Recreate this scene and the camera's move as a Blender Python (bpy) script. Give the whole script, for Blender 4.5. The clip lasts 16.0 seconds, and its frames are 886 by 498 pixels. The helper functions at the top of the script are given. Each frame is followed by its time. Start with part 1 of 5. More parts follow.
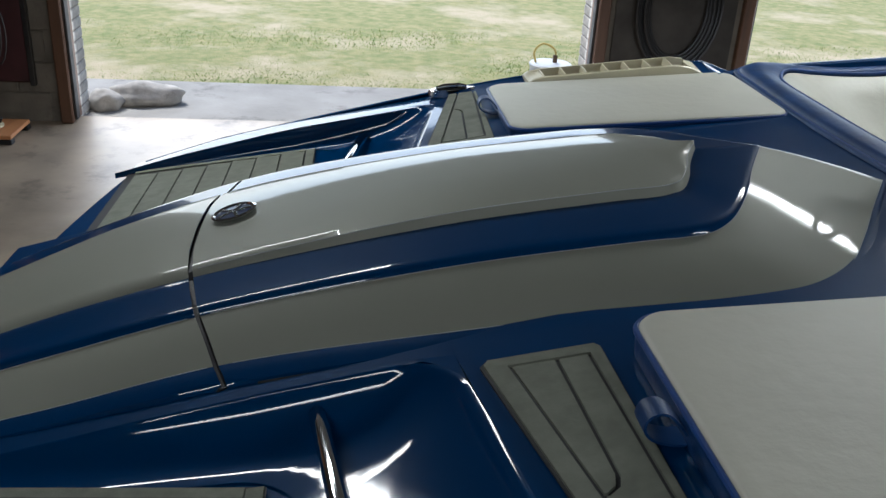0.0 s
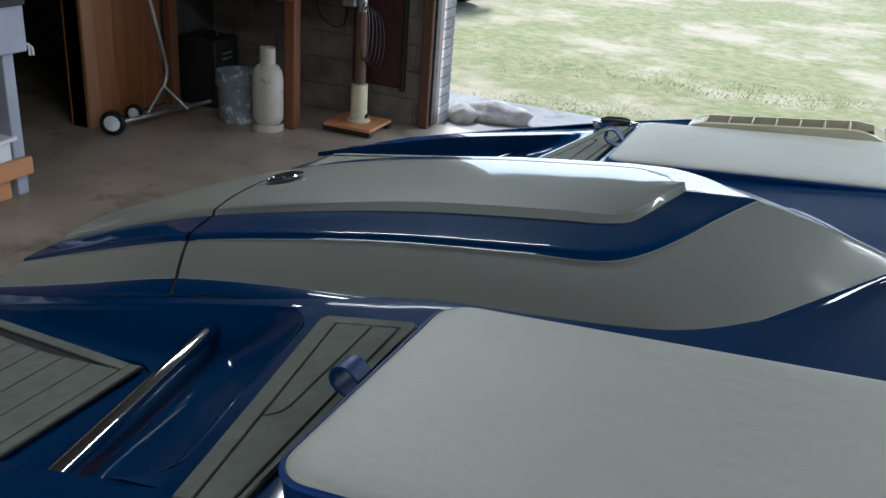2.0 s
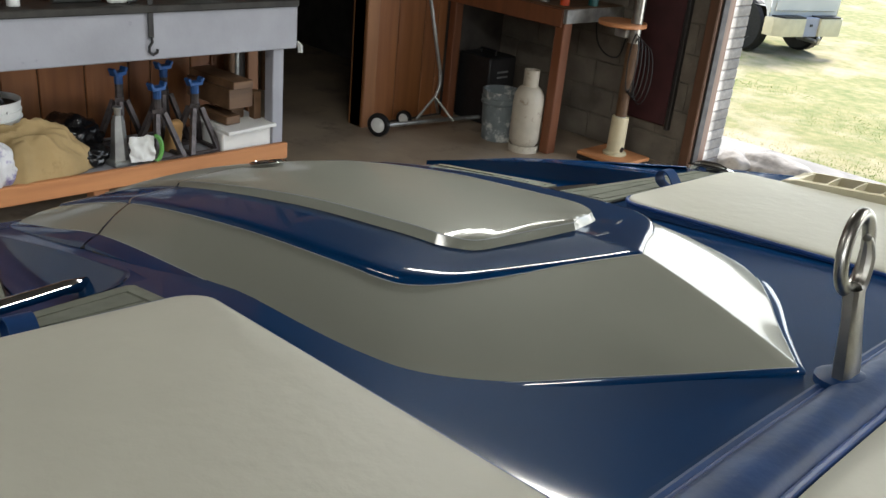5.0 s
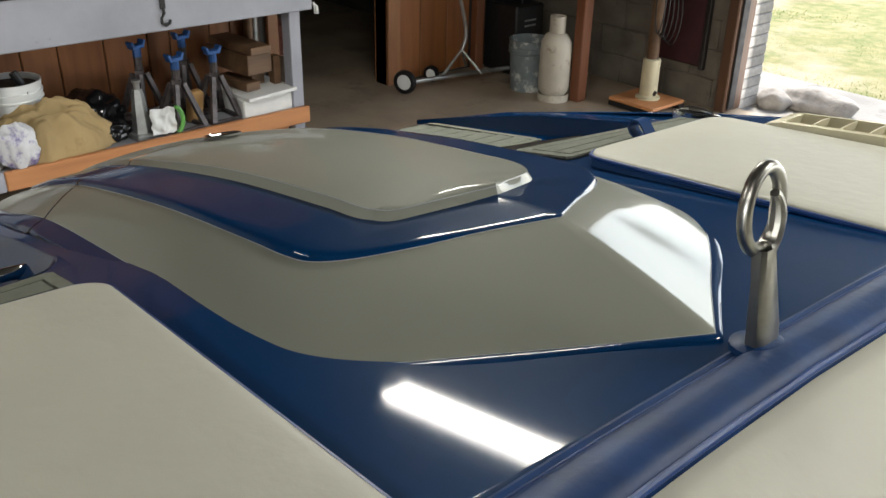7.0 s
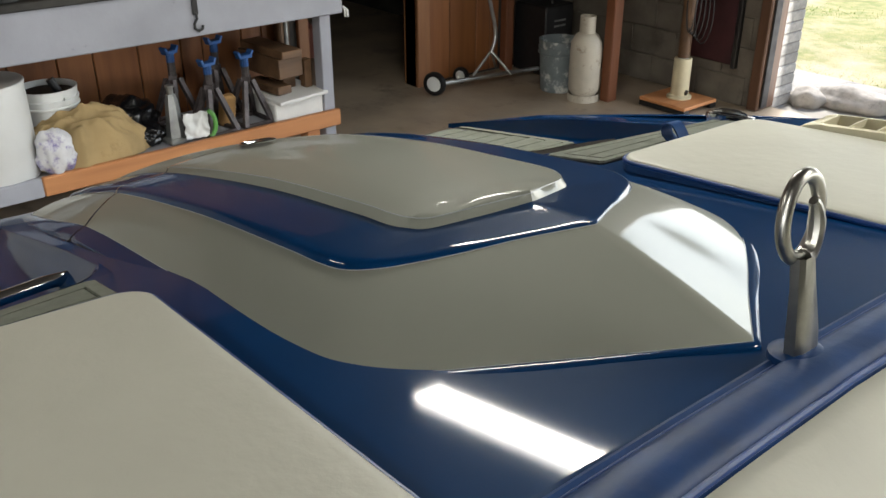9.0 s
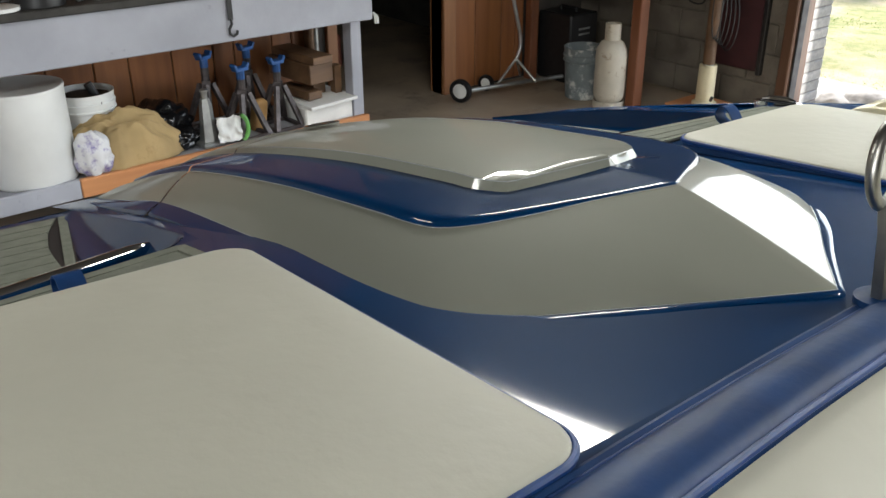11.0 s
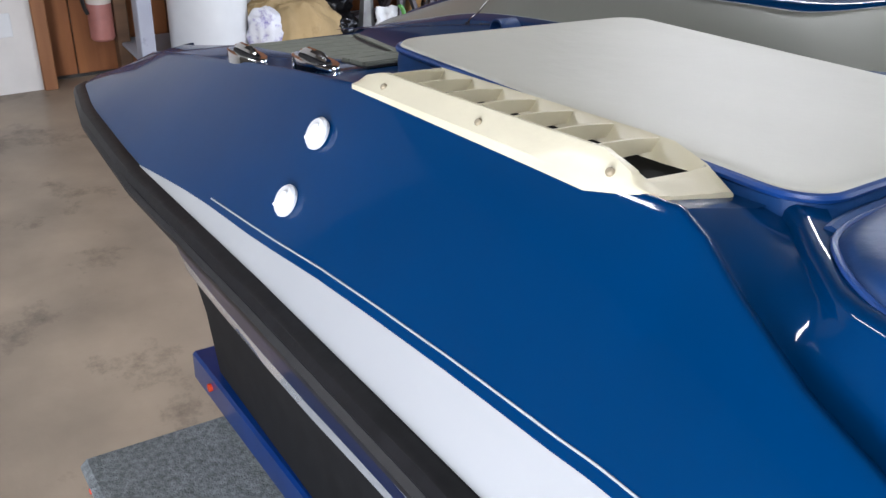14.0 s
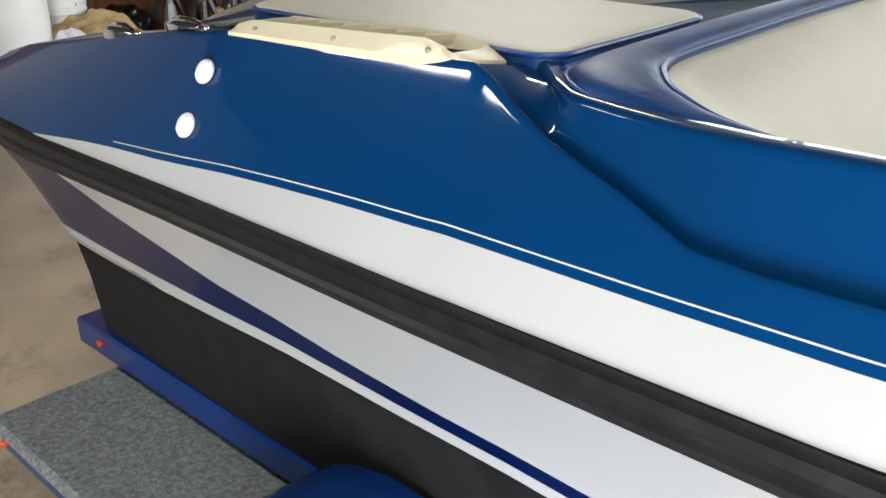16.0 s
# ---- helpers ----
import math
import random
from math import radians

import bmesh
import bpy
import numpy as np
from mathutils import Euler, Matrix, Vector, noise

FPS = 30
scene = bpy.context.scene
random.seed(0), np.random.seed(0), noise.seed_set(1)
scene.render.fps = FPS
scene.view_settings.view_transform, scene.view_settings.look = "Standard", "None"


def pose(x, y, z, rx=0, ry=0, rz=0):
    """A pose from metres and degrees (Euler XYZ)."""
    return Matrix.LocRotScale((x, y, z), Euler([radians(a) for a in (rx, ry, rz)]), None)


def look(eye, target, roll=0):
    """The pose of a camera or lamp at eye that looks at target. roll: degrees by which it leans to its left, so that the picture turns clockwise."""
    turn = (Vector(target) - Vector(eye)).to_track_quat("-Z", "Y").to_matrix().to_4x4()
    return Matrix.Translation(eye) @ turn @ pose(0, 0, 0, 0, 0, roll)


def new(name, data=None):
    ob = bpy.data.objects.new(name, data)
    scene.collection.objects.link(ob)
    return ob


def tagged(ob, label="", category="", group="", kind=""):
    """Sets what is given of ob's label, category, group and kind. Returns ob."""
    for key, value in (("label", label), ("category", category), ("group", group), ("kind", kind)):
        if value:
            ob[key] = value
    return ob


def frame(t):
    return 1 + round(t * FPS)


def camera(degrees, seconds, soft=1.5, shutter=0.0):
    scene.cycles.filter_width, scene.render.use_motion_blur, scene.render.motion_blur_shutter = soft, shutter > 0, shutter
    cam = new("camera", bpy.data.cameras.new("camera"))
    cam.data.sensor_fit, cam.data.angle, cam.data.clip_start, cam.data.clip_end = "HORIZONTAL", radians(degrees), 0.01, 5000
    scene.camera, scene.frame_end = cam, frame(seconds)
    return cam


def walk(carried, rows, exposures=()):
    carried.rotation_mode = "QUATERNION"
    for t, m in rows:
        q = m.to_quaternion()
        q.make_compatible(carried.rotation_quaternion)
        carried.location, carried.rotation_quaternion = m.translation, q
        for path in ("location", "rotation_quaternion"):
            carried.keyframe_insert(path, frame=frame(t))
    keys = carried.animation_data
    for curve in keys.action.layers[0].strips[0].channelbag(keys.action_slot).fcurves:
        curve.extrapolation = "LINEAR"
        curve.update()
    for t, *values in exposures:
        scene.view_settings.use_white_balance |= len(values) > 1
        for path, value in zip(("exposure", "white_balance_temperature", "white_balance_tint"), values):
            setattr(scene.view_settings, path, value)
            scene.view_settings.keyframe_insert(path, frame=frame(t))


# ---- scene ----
cam = camera(52.7, 16.0)
PATH = [
    (0, (-0.460, -1.338, 1.867), (-0.303, 0.016, 1.241), 3.48),
    (0.5, (-0.264, -1.315, 1.879), (-0.200, 0.052, 1.263), 4.53),
    (0.8, (-0.145, -1.316, 1.888), (-0.201, 0.055, 1.282), 3.24),
    (1, (-0.083, -1.333, 1.886), (-0.213, 0.037, 1.289), 3.78),
    (1.5, (0.111, -1.400, 1.900), (-0.264, -0.074, 1.309), 3.19),
    (2, (0.251, -1.389, 1.891), (-0.247, -0.109, 1.288), 4.42),
    (2.5, (0.422, -1.300, 1.889), (-0.152, -0.052, 1.286), 6.98),
    (2.8, (0.481, -1.233, 1.879), (-0.194, -0.037, 1.275), 5.94),
    (3, (0.543, -1.201, 1.882), (-0.196, -0.042, 1.283), 6.21),
    (3.5, (0.698, -1.141, 1.887), (-0.120, -0.027, 1.304), 6.07),
    (4, (0.760, -1.056, 1.864), (-0.129, 0.010, 1.296), 4.05),
    (4.5, (0.739, -0.974, 1.857), (-0.184, 0.062, 1.287), 4.66),
    (5, (0.791, -0.914, 1.874), (-0.171, 0.070, 1.278), 5.60),
    (7.5, (0.876, -0.722, 1.887), (-0.131, 0.157, 1.205), 0.87),
    (8, (0.869, -0.745, 1.904), (-0.143, 0.124, 1.218), 1.24),
    (8.5, (0.872, -0.739, 1.899), (-0.152, 0.121, 1.220), 0.48),
    (11, (0.868, -0.858, 1.849), (-0.189, -0.015, 1.200), -0.34),
    (12, (0.878, -1.035, 1.790), (-0.227, -0.296, 1.095), 0.46),
    (12.5, (0.861, -1.108, 1.762), (-0.251, -0.402, 1.045), 1.10),
    (13, (0.832, -1.204, 1.745), (-0.263, -0.485, 1.014), 1.91),
    (13.2, (0.823, -1.253, 1.738), (-0.267, -0.531, 1.003), 2.12),
    (13.5, (0.826, -1.316, 1.729), (-0.268, -0.602, 0.992), 2.04),
    (14, (0.860, -1.401, 1.705), (-0.216, -0.662, 0.966), 2.91),
    (14.5, (0.949, -1.466, 1.701), (-0.115, -0.685, 0.989), 4.10),
    (15, (1.068, -1.557, 1.708), (0.000, -0.777, 1.001), 2.62),
    (15.5, (1.140, -1.640, 1.723), (0.107, -0.808, 1.022), 2.05),
    (16, (1.147, -1.705, 1.712), (0.251, -0.726, 1.013), 2.15),
]
walk(cam, [(t, look(eye, target, roll)) for t, eye, target, roll in PATH],
     [(0, 0.95, 5900, 10), (2, 1.1, 5500, 10), (3.5, 1.4, 6000, 10), (5, 1.6, 6500, 10), (8, 1.65, 6700, 10), (11, 1.8, 6500, 10), (12.5, 2.05, 6150, 14), (13.1, 2.12, 6100, 16), (13.8, 2.1, 5850, 18), (14.6, 2.05, 6150, 15), (16, 1.95, 6600, 12)])

# ---- light ----
world = bpy.data.worlds.new("world")
scene.world = world
world.use_nodes = True
wn = world.node_tree.nodes
sky = wn.new("ShaderNodeTexSky")
sky.sky_type, sky.sun_disc = "NISHITA", False
sky.sun_elevation, sky.sun_rotation = radians(50), radians(200)
sky.dust_density, sky.air_density = 1.2, 1.0
world.node_tree.links.new(sky.outputs[0], wn["Background"].inputs[0])
wn["Background"].inputs[1].default_value = 0.13
sun_data = bpy.data.lights.new("sun", "SUN")
sun_data.energy, sun_data.angle, sun_data.color = 2.6, radians(20), (1.0, 0.96, 0.9)
sun = new("sun", sun_data)
sun.matrix_world = look((0, 0, 0), (0.22, -0.6, -0.77))


def daylight(name, m, sx, sy, watts):
    """The sky's light in one open doorway."""
    d = bpy.data.lights.new(name, "AREA")
    d.shape, d.size, d.size_y, d.energy, d.color = "RECTANGLE", sx, sy, watts, (0.95, 0.98, 1.0)
    o = new(name, d)
    o.matrix_world = m
    return o


daylight("daylight_front", look((-0.55, 4.9, 1.1), (-0.55, 0, 1.1)), 3.4, 2.1, 30)
daylight("daylight_front_far", look((3.9, 4.9, 1.1), (3.9, 0, 1.1)), 3.2, 2.1, 30)
daylight("daylight_back", look((2.9, -3.85, 0.85), (2.4, 0, 1.15)), 3.2, 1.6, 82)



# ---- materials ----
def mat(name, col, rough=0.5, metal=0.0, vary=0.12, scale=8.0, bump=0.0, bscale=60.0, coat=0.0, col2=None, spec=0.5, stain=None, island=0.0):
    m = bpy.data.materials.new(name)
    m.use_nodes = True
    nt = m.node_tree
    b = nt.nodes["Principled BSDF"]
    b.inputs["Roughness"].default_value, b.inputs["Metallic"].default_value = rough, metal
    b.inputs["Coat Weight"].default_value, b.inputs["Coat Roughness"].default_value = coat, 0.05
    b.inputs["Specular IOR Level"].default_value = spec
    tc = nt.nodes.new("ShaderNodeTexCoord")
    n1 = nt.nodes.new("ShaderNodeTexNoise")
    n1.inputs["Scale"].default_value, n1.inputs["Detail"].default_value = scale, 6
    nt.links.new(tc.outputs["Object"], n1.inputs["Vector"])
    ramp = nt.nodes.new("ShaderNodeValToRGB")
    a = col2 or tuple(c * (1 - 2 * vary) for c in col)
    hi = col if col2 else tuple(min(1, c * (1 + vary)) for c in col)
    ramp.color_ramp.elements[0].color, ramp.color_ramp.elements[1].color = (*a, 1), (*hi, 1)
    ramp.color_ramp.elements[0].position, ramp.color_ramp.elements[1].position = 0.3, 0.7
    nt.links.new(n1.outputs[0], ramp.inputs[0])
    out = ramp.outputs[0]
    if stain:
        n2 = nt.nodes.new("ShaderNodeTexNoise")
        n2.inputs["Scale"].default_value, n2.inputs["Detail"].default_value = stain[1], 8
        n2.inputs["Roughness"].default_value = 0.7
        nt.links.new(tc.outputs["Object"], n2.inputs["Vector"])
        r2 = nt.nodes.new("ShaderNodeValToRGB")
        r2.color_ramp.elements[0].position, r2.color_ramp.elements[1].position = stain[2], stain[2] + 0.14
        nt.links.new(n2.outputs[0], r2.inputs[0])
        mix = nt.nodes.new("ShaderNodeMixRGB")
        mix.inputs[2].default_value = (*stain[0], 1)
        nt.links.new(r2.outputs[0], mix.inputs[0])
        nt.links.new(out, mix.inputs[1])
        out = mix.outputs[0]
    if island:
        inf = nt.nodes.new("ShaderNodeObjectInfo")
        hsv = nt.nodes.new("ShaderNodeHueSaturation")
        ma = nt.nodes.new("ShaderNodeMapRange")
        ma.inputs[3].default_value, ma.inputs[4].default_value = 1 - island, 1 + island
        nt.links.new(inf.outputs["Random"], ma.inputs[0])
        nt.links.new(ma.outputs[0], hsv.inputs["Value"])
        nt.links.new(out, hsv.inputs["Color"])
        out = hsv.outputs[0]
    nt.links.new(out, b.inputs["Base Color"])
    if bump:
        n3 = nt.nodes.new("ShaderNodeTexNoise")
        n3.inputs["Scale"].default_value, n3.inputs["Detail"].default_value = bscale, 5
        nt.links.new(tc.outputs["Object"], n3.inputs["Vector"])
        bp = nt.nodes.new("ShaderNodeBump")
        bp.inputs["Strength"].default_value, bp.inputs["Distance"].default_value = bump, 0.01
        nt.links.new(n3.outputs[0], bp.inputs["Height"])
        nt.links.new(bp.outputs[0], b.inputs["Normal"])
    return m


def wood(name, c1, c2, axis=2, rough=0.55, scale=14.0, island=0.15):
    """Grain drawn out along one axis."""
    m = mat(name, c1, rough, col2=c2, scale=scale, bump=0.15, bscale=40, island=island)
    nt = m.node_tree
    tc = next(n for n in nt.nodes if n.type == "TEX_COORD")
    mp = nt.nodes.new("ShaderNodeMapping")
    mp.inputs["Scale"].default_value = [0.08 if i == axis else 1.0 for i in range(3)]
    nt.links.new(tc.outputs["Object"], mp.inputs[0])
    for n in [n for n in nt.nodes if n.type == "TEX_NOISE"]:
        nt.links.new(mp.outputs[0], n.inputs["Vector"])
    return m


BLUE = mat("blue_gelcoat", (0.0003, 0.027, 0.096), 0.40, 0.0, 0.06, 3.0, bump=0.05, bscale=6, coat=0.6, spec=0.03)
NAVY = mat("navy_gelcoat", (0.001, 0.005, 0.04), 0.35, 0.0, 0.1, 3.0, coat=0.45, spec=0.08)
for m in (BLUE, NAVY):
    m.node_tree.nodes["Principled BSDF"].inputs["Specular Tint"].default_value = (0.1, 0.5, 1.0, 1)
    m.node_tree.nodes["Principled BSDF"].inputs["Coat Roughness"].default_value = 0.05
SILVER = mat("silver_gelcoat", (0.245, 0.25, 0.215), 0.5, 0.1, 0.03, 2.0, coat=0.5, spec=0.1)
SILVER.node_tree.nodes["Principled BSDF"].inputs["Coat Roughness"].default_value = 0.06
# Serves the topside's true pinstripe and the painted edge highlights of the cover.
PIN_GLINT = mat("pinstripe_and_glint_white", (0.42, 0.45, 0.46), 0.25, 0, 0.05, coat=0.6)
WHITE_GEL = mat("white_gelcoat", (0.42, 0.43, 0.425), 0.2, 0.1, 0.03, 2.0, coat=0.8)
BLACK = mat("black_bottom", (0.008, 0.008, 0.008), 0.75, 0, 0.2, 20, spec=0.2)
VENT_SHADE = mat("vent_shade", (0.004, 0.004, 0.004), 0.8, spec=0.1)
SCREW = mat("tarnished_screw", (0.30, 0.25, 0.16), 0.5, 0.3)
SEAM = mat("seam_black", (0.008, 0.008, 0.01), 0.6)
RUBBER = mat("black_rubber", (0.011, 0.011, 0.012), 0.45, 0, 0.2, 30, bump=0.05, spec=0.25)
CREAM = mat("cream_plastic", (0.62, 0.57, 0.40), 0.38, 0, 0.06, 9, bump=0.03, bscale=120, stain=((0.45, 0.40, 0.27), 14.0, 0.68))
VINYL_W = mat("white_vinyl", (0.49, 0.485, 0.415), 0.52, 0, 0.03, 5, bump=0.12, bscale=38, stain=((0.43, 0.42, 0.36), 6.0, 0.62))
VINYL_B = mat("blue_vinyl", (0.006, 0.040, 0.140), 0.48, 0, 0.15, 12, bump=0.12, bscale=40, spec=0.3)
PIPING = mat("blue_piping", (0.005, 0.045, 0.20), 0.4, 0, 0.1, 20)
EVA = mat("gray_foam_mat", (0.165, 0.175, 0.145), 0.9, 0, 0.08, 40, bump=0.12, bscale=250, spec=0.15)
CHROME = mat("chrome", (0.75, 0.76, 0.77), 0.08, 1.0, 0.05, 10)
STEEL = mat("brushed_steel", (0.42, 0.41, 0.38), 0.32, 1.0, 0.15, 30)
CAPW = mat("white_plastic", (0.72, 0.73, 0.72), 0.35, 0, 0.04, 12)
CONCRETE = mat("garage_concrete", (0.37, 0.295, 0.215), 0.40, 0, 0.0, 2.6, bump=0.10, bscale=25, col2=(0.23, 0.185, 0.138), stain=((0.125, 0.10, 0.075), 2.8, 0.55))
APRON = mat("driveway_concrete", (0.36, 0.34, 0.31), 0.75, 0, 0.0, 2.5, bump=0.25, bscale=30, col2=(0.25, 0.235, 0.21), stain=((0.14, 0.13, 0.115), 2.3, 0.58))
BLOCK = mat("block_wall", (0.145, 0.125, 0.10), 0.85, 0, 0.18, 5, bump=0.3, bscale=60, island=0.05, stain=((0.07, 0.06, 0.05), 1.8, 0.55))
GRASS = mat("lawn", (0.36, 0.315, 0.145), 0.95, 0, 0.0, 9.0, bump=0.5, bscale=60, col2=(0.18, 0.215, 0.07), stain=((0.48, 0.40, 0.26), 0.6, 0.48))
BLADE = mat("grass_blades", (0.36, 0.43, 0.14), 0.9, 0, 0, 3.0, col2=(0.20, 0.31, 0.08), spec=0.1)
BRICK = mat("pale_brick", (0.60, 0.56, 0.51), 0.85, 0, 0.12, 30, bump=0.3, bscale=90, island=0.16)
MORTAR = mat("mortar", (0.36, 0.33, 0.30), 0.9, 0, 0.1, 30)
ROCKM = mat("rock", (0.52, 0.48, 0.43), 0.85, 0, 0.2, 9, bump=0.5, bscale=30, stain=((0.20, 0.18, 0.14), 7.0, 0.60))
PANEL = wood("knotty_panel", (0.30, 0.115, 0.035), (0.19, 0.065, 0.02), 2)
TRIMW = wood("door_trim", (0.33, 0.15, 0.06), (0.22, 0.09, 0.035), 2)
PINE = wood("new_pine", (0.58, 0.26, 0.105), (0.40, 0.165, 0.065), 1)
TIMBER = wood("old_timber", (0.17, 0.092, 0.045), (0.085, 0.045, 0.022), 1)
POSTW = wood("stained_post", (0.22, 0.075, 0.03), (0.14, 0.05, 0.02), 2)
JAMBW = wood("dark_jamb", (0.12, 0.055, 0.028), (0.06, 0.03, 0.016), 2)
PAINT = mat("gray_paint", (0.34, 0.35, 0.395), 0.6, 0, 0.08, 3, bump=0.1, bscale=30, stain=((0.09, 0.085, 0.08), 3.2, 0.64))
DARKTOP = mat("dark_benchtop", (0.03, 0.028, 0.025), 0.7, 0, 0.3, 12, bump=0.2)
WHITEWALL = mat("white_wall", (0.68, 0.65, 0.60), 0.8, 0, 0.05, 4, stain=((0.42, 0.33, 0.24), 3.5, 0.70))
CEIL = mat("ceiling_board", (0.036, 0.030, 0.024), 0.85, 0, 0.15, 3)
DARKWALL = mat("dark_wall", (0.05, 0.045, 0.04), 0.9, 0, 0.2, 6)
PLASTW = mat("white_bucket_plastic", (0.70, 0.71, 0.70), 0.4, 0, 0.03, 6)
CANVAS = mat("tan_canvas", (0.40, 0.285, 0.135), 0.9, 0, 0.1, 6, bump=0.2, bscale=300, stain=((0.25, 0.17, 0.08), 6.0, 0.58))
BAGBLK = mat("black_plastic_bag", (0.006, 0.006, 0.007), 0.22, 0, 0.2, 20, bump=0.4, bscale=25)
JACKM = mat("jack_stand_steel", (0.10, 0.085, 0.085), 0.5, 0.5, 0.3, 20, bump=0.15)
JACKB = mat("jack_stand_blue", (0.02, 0.09, 0.28), 0.45, 0.2, 0.2, 20)
GALV = mat("galvanised_steel", (0.38, 0.39, 0.38), 0.42, 0.8, 0.2, 12)
TRACK = mat("dull_track_steel", (0.055, 0.053, 0.053), 0.7, 0.1, 0.2, 12, spec=0.1)
REDEXT = mat("faded_red_paint", (0.42, 0.17, 0.14), 0.45, 0, 0.1, 12)
LABELW = mat("paper_label", (0.68, 0.62, 0.55), 0.6, 0, 0.05, 20)
TANKM = mat("tank_white_paint", (0.50, 0.46, 0.38), 0.5, 0, 0.08, 8, stain=((0.17, 0.085, 0.04), 9.0, 0.57))
PAINTPAIL = mat("spattered_pail", (0.16, 0.19, 0.20), 0.6, 0, 0.1, 14, stain=((0.60, 0.60, 0.57), 13.0, 0.52))
BLACKP = mat("black_plastic", (0.012, 0.012, 0.013), 0.45, 0, 0.2, 20)
CREAMPOST = mat("cream_enamel", (0.62, 0.56, 0.38), 0.4, 0, 0.08, 9)
REDCLOTH = mat("dark_red_panel", (0.05, 0.012, 0.015), 0.7, 0, 0.2, 6)
TRAILER = mat("trailer_blue", (0.001, 0.03, 0.16), 0.4, 0.3, 0.1, 9, coat=0.8, spec=0.1)
CARPET = mat("gray_carpet", (0.20, 0.22, 0.22), 0.95, 0, 0.25, 90, bump=0.8, bscale=260)
AMBER = mat("amber_marker", (0.55, 0.05, 0.01), 0.25)
TRUCKW = mat("truck_white", (0.62, 0.62, 0.58), 0.3, 0, 0.03, 2, coat=0.6)
BUMPER = mat("cream_bumper", (0.62, 0.55, 0.34), 0.4, 0.0, 0.08, 6)
GREENP = mat("green_print", (0.10, 0.32, 0.06), 0.5)
PURPLEP = mat("purple_print", (0.13, 0.10, 0.38), 0.5)
PRINTED = mat("printed_wrap", (0.66, 0.66, 0.68), 0.4, 0, 0.04, 8, bump=0.2, bscale=20, stain=((0.17, 0.13, 0.36), 13.0, 0.50))
GRIME = mat("dirty_dregs", (0.05, 0.035, 0.025), 0.8, 0, 0.3, 14)
KRAFT = mat("brown_paper", (0.42, 0.24, 0.09), 0.8, 0, 0.1, 10)
ORANGE = mat("orange_plastic", (0.60, 0.07, 0.015), 0.4)
TEALP = mat("teal_plastic", (0.02, 0.12, 0.12), 0.4)
SIGNY = mat("sign_yellow", (0.42, 0.27, 0.03), 0.5, 0, 0.1, 12, stain=((0.25, 0.16, 0.04), 16.0, 0.6))
ROPE = mat("yellow_rope", (0.62, 0.47, 0.14), 0.7)
FOAM = mat("white_foam", (0.72, 0.72, 0.70), 0.8, 0, 0.03, 12)
LEAF = mat("leaves", (0.06, 0.10, 0.025), 0.7, 0, 0.0, 2.0, col2=(0.03, 0.06, 0.014))


# ---- building tools ----
def part(name, bm, material, parent=None, label="", angle=35, smooth=True):
    me = bpy.data.meshes.new(name)
    bmesh.ops.recalc_face_normals(bm, faces=bm.faces)
    bm.to_mesh(me)
    bm.free()
    me.materials.append(material)
    if smooth:
        me.polygons.foreach_set("use_smooth", [True] * len(me.polygons))
        me.set_sharp_from_angle(angle=radians(angle))
    ob = new(name, me)
    if parent:
        ob.parent = parent
    if label:
        ob["label"] = label
    return ob


def thing(name, label, category, m=Matrix(), group="", kind=""):
    e = new(name)
    e.empty_display_size = 0.1
    e.matrix_world = m
    return tagged(e, label, category, group, kind)


def box(c, s, bevel=0.004, rot=None, bm=None, seg=1):
    bm = bm or bmesh.new()
    r = bmesh.ops.create_cube(bm, size=1.0)
    vs = r["verts"]
    bmesh.ops.transform(bm, matrix=Matrix.Translation(c) @ (rot or Matrix()) @ Matrix.Diagonal((*s, 1)), verts=vs)
    if bevel:
        es = list({e for v in vs for e in v.link_edges})
        bmesh.ops.bevel(bm, geom=es, offset=min(bevel, min(s) * 0.45), segments=seg, affect="EDGES", profile=0.5)
    return bm


def span(a, b, bevel=0.004, bm=None):
    return box([(p + q) / 2 for p, q in zip(a, b)], [abs(q - p) for p, q in zip(a, b)], bevel, bm=bm)


def lathe(profile, n=24, c=(0, 0, 0), bm=None):
    """Turned about z from (radius, height) pairs."""
    bm = bm or bmesh.new()
    rings = []
    for r, z in profile:
        rings.append([bm.verts.new((c[0] + r * math.cos(2 * math.pi * i / n), c[1] + r * math.sin(2 * math.pi * i / n), c[2] + z)) for i in range(n)])
    for a, b in zip(rings, rings[1:]):
        for i in range(n):
            bm.faces.new((a[i], a[(i + 1) % n], b[(i + 1) % n], b[i]))
    for ring in (rings[0], rings[-1]):
        if (ring[0].co - ring[n // 2].co).length > 1e-4:
            bm.faces.new(ring)
    bmesh.ops.remove_doubles(bm, verts=bm.verts, dist=1e-5)
    return bm


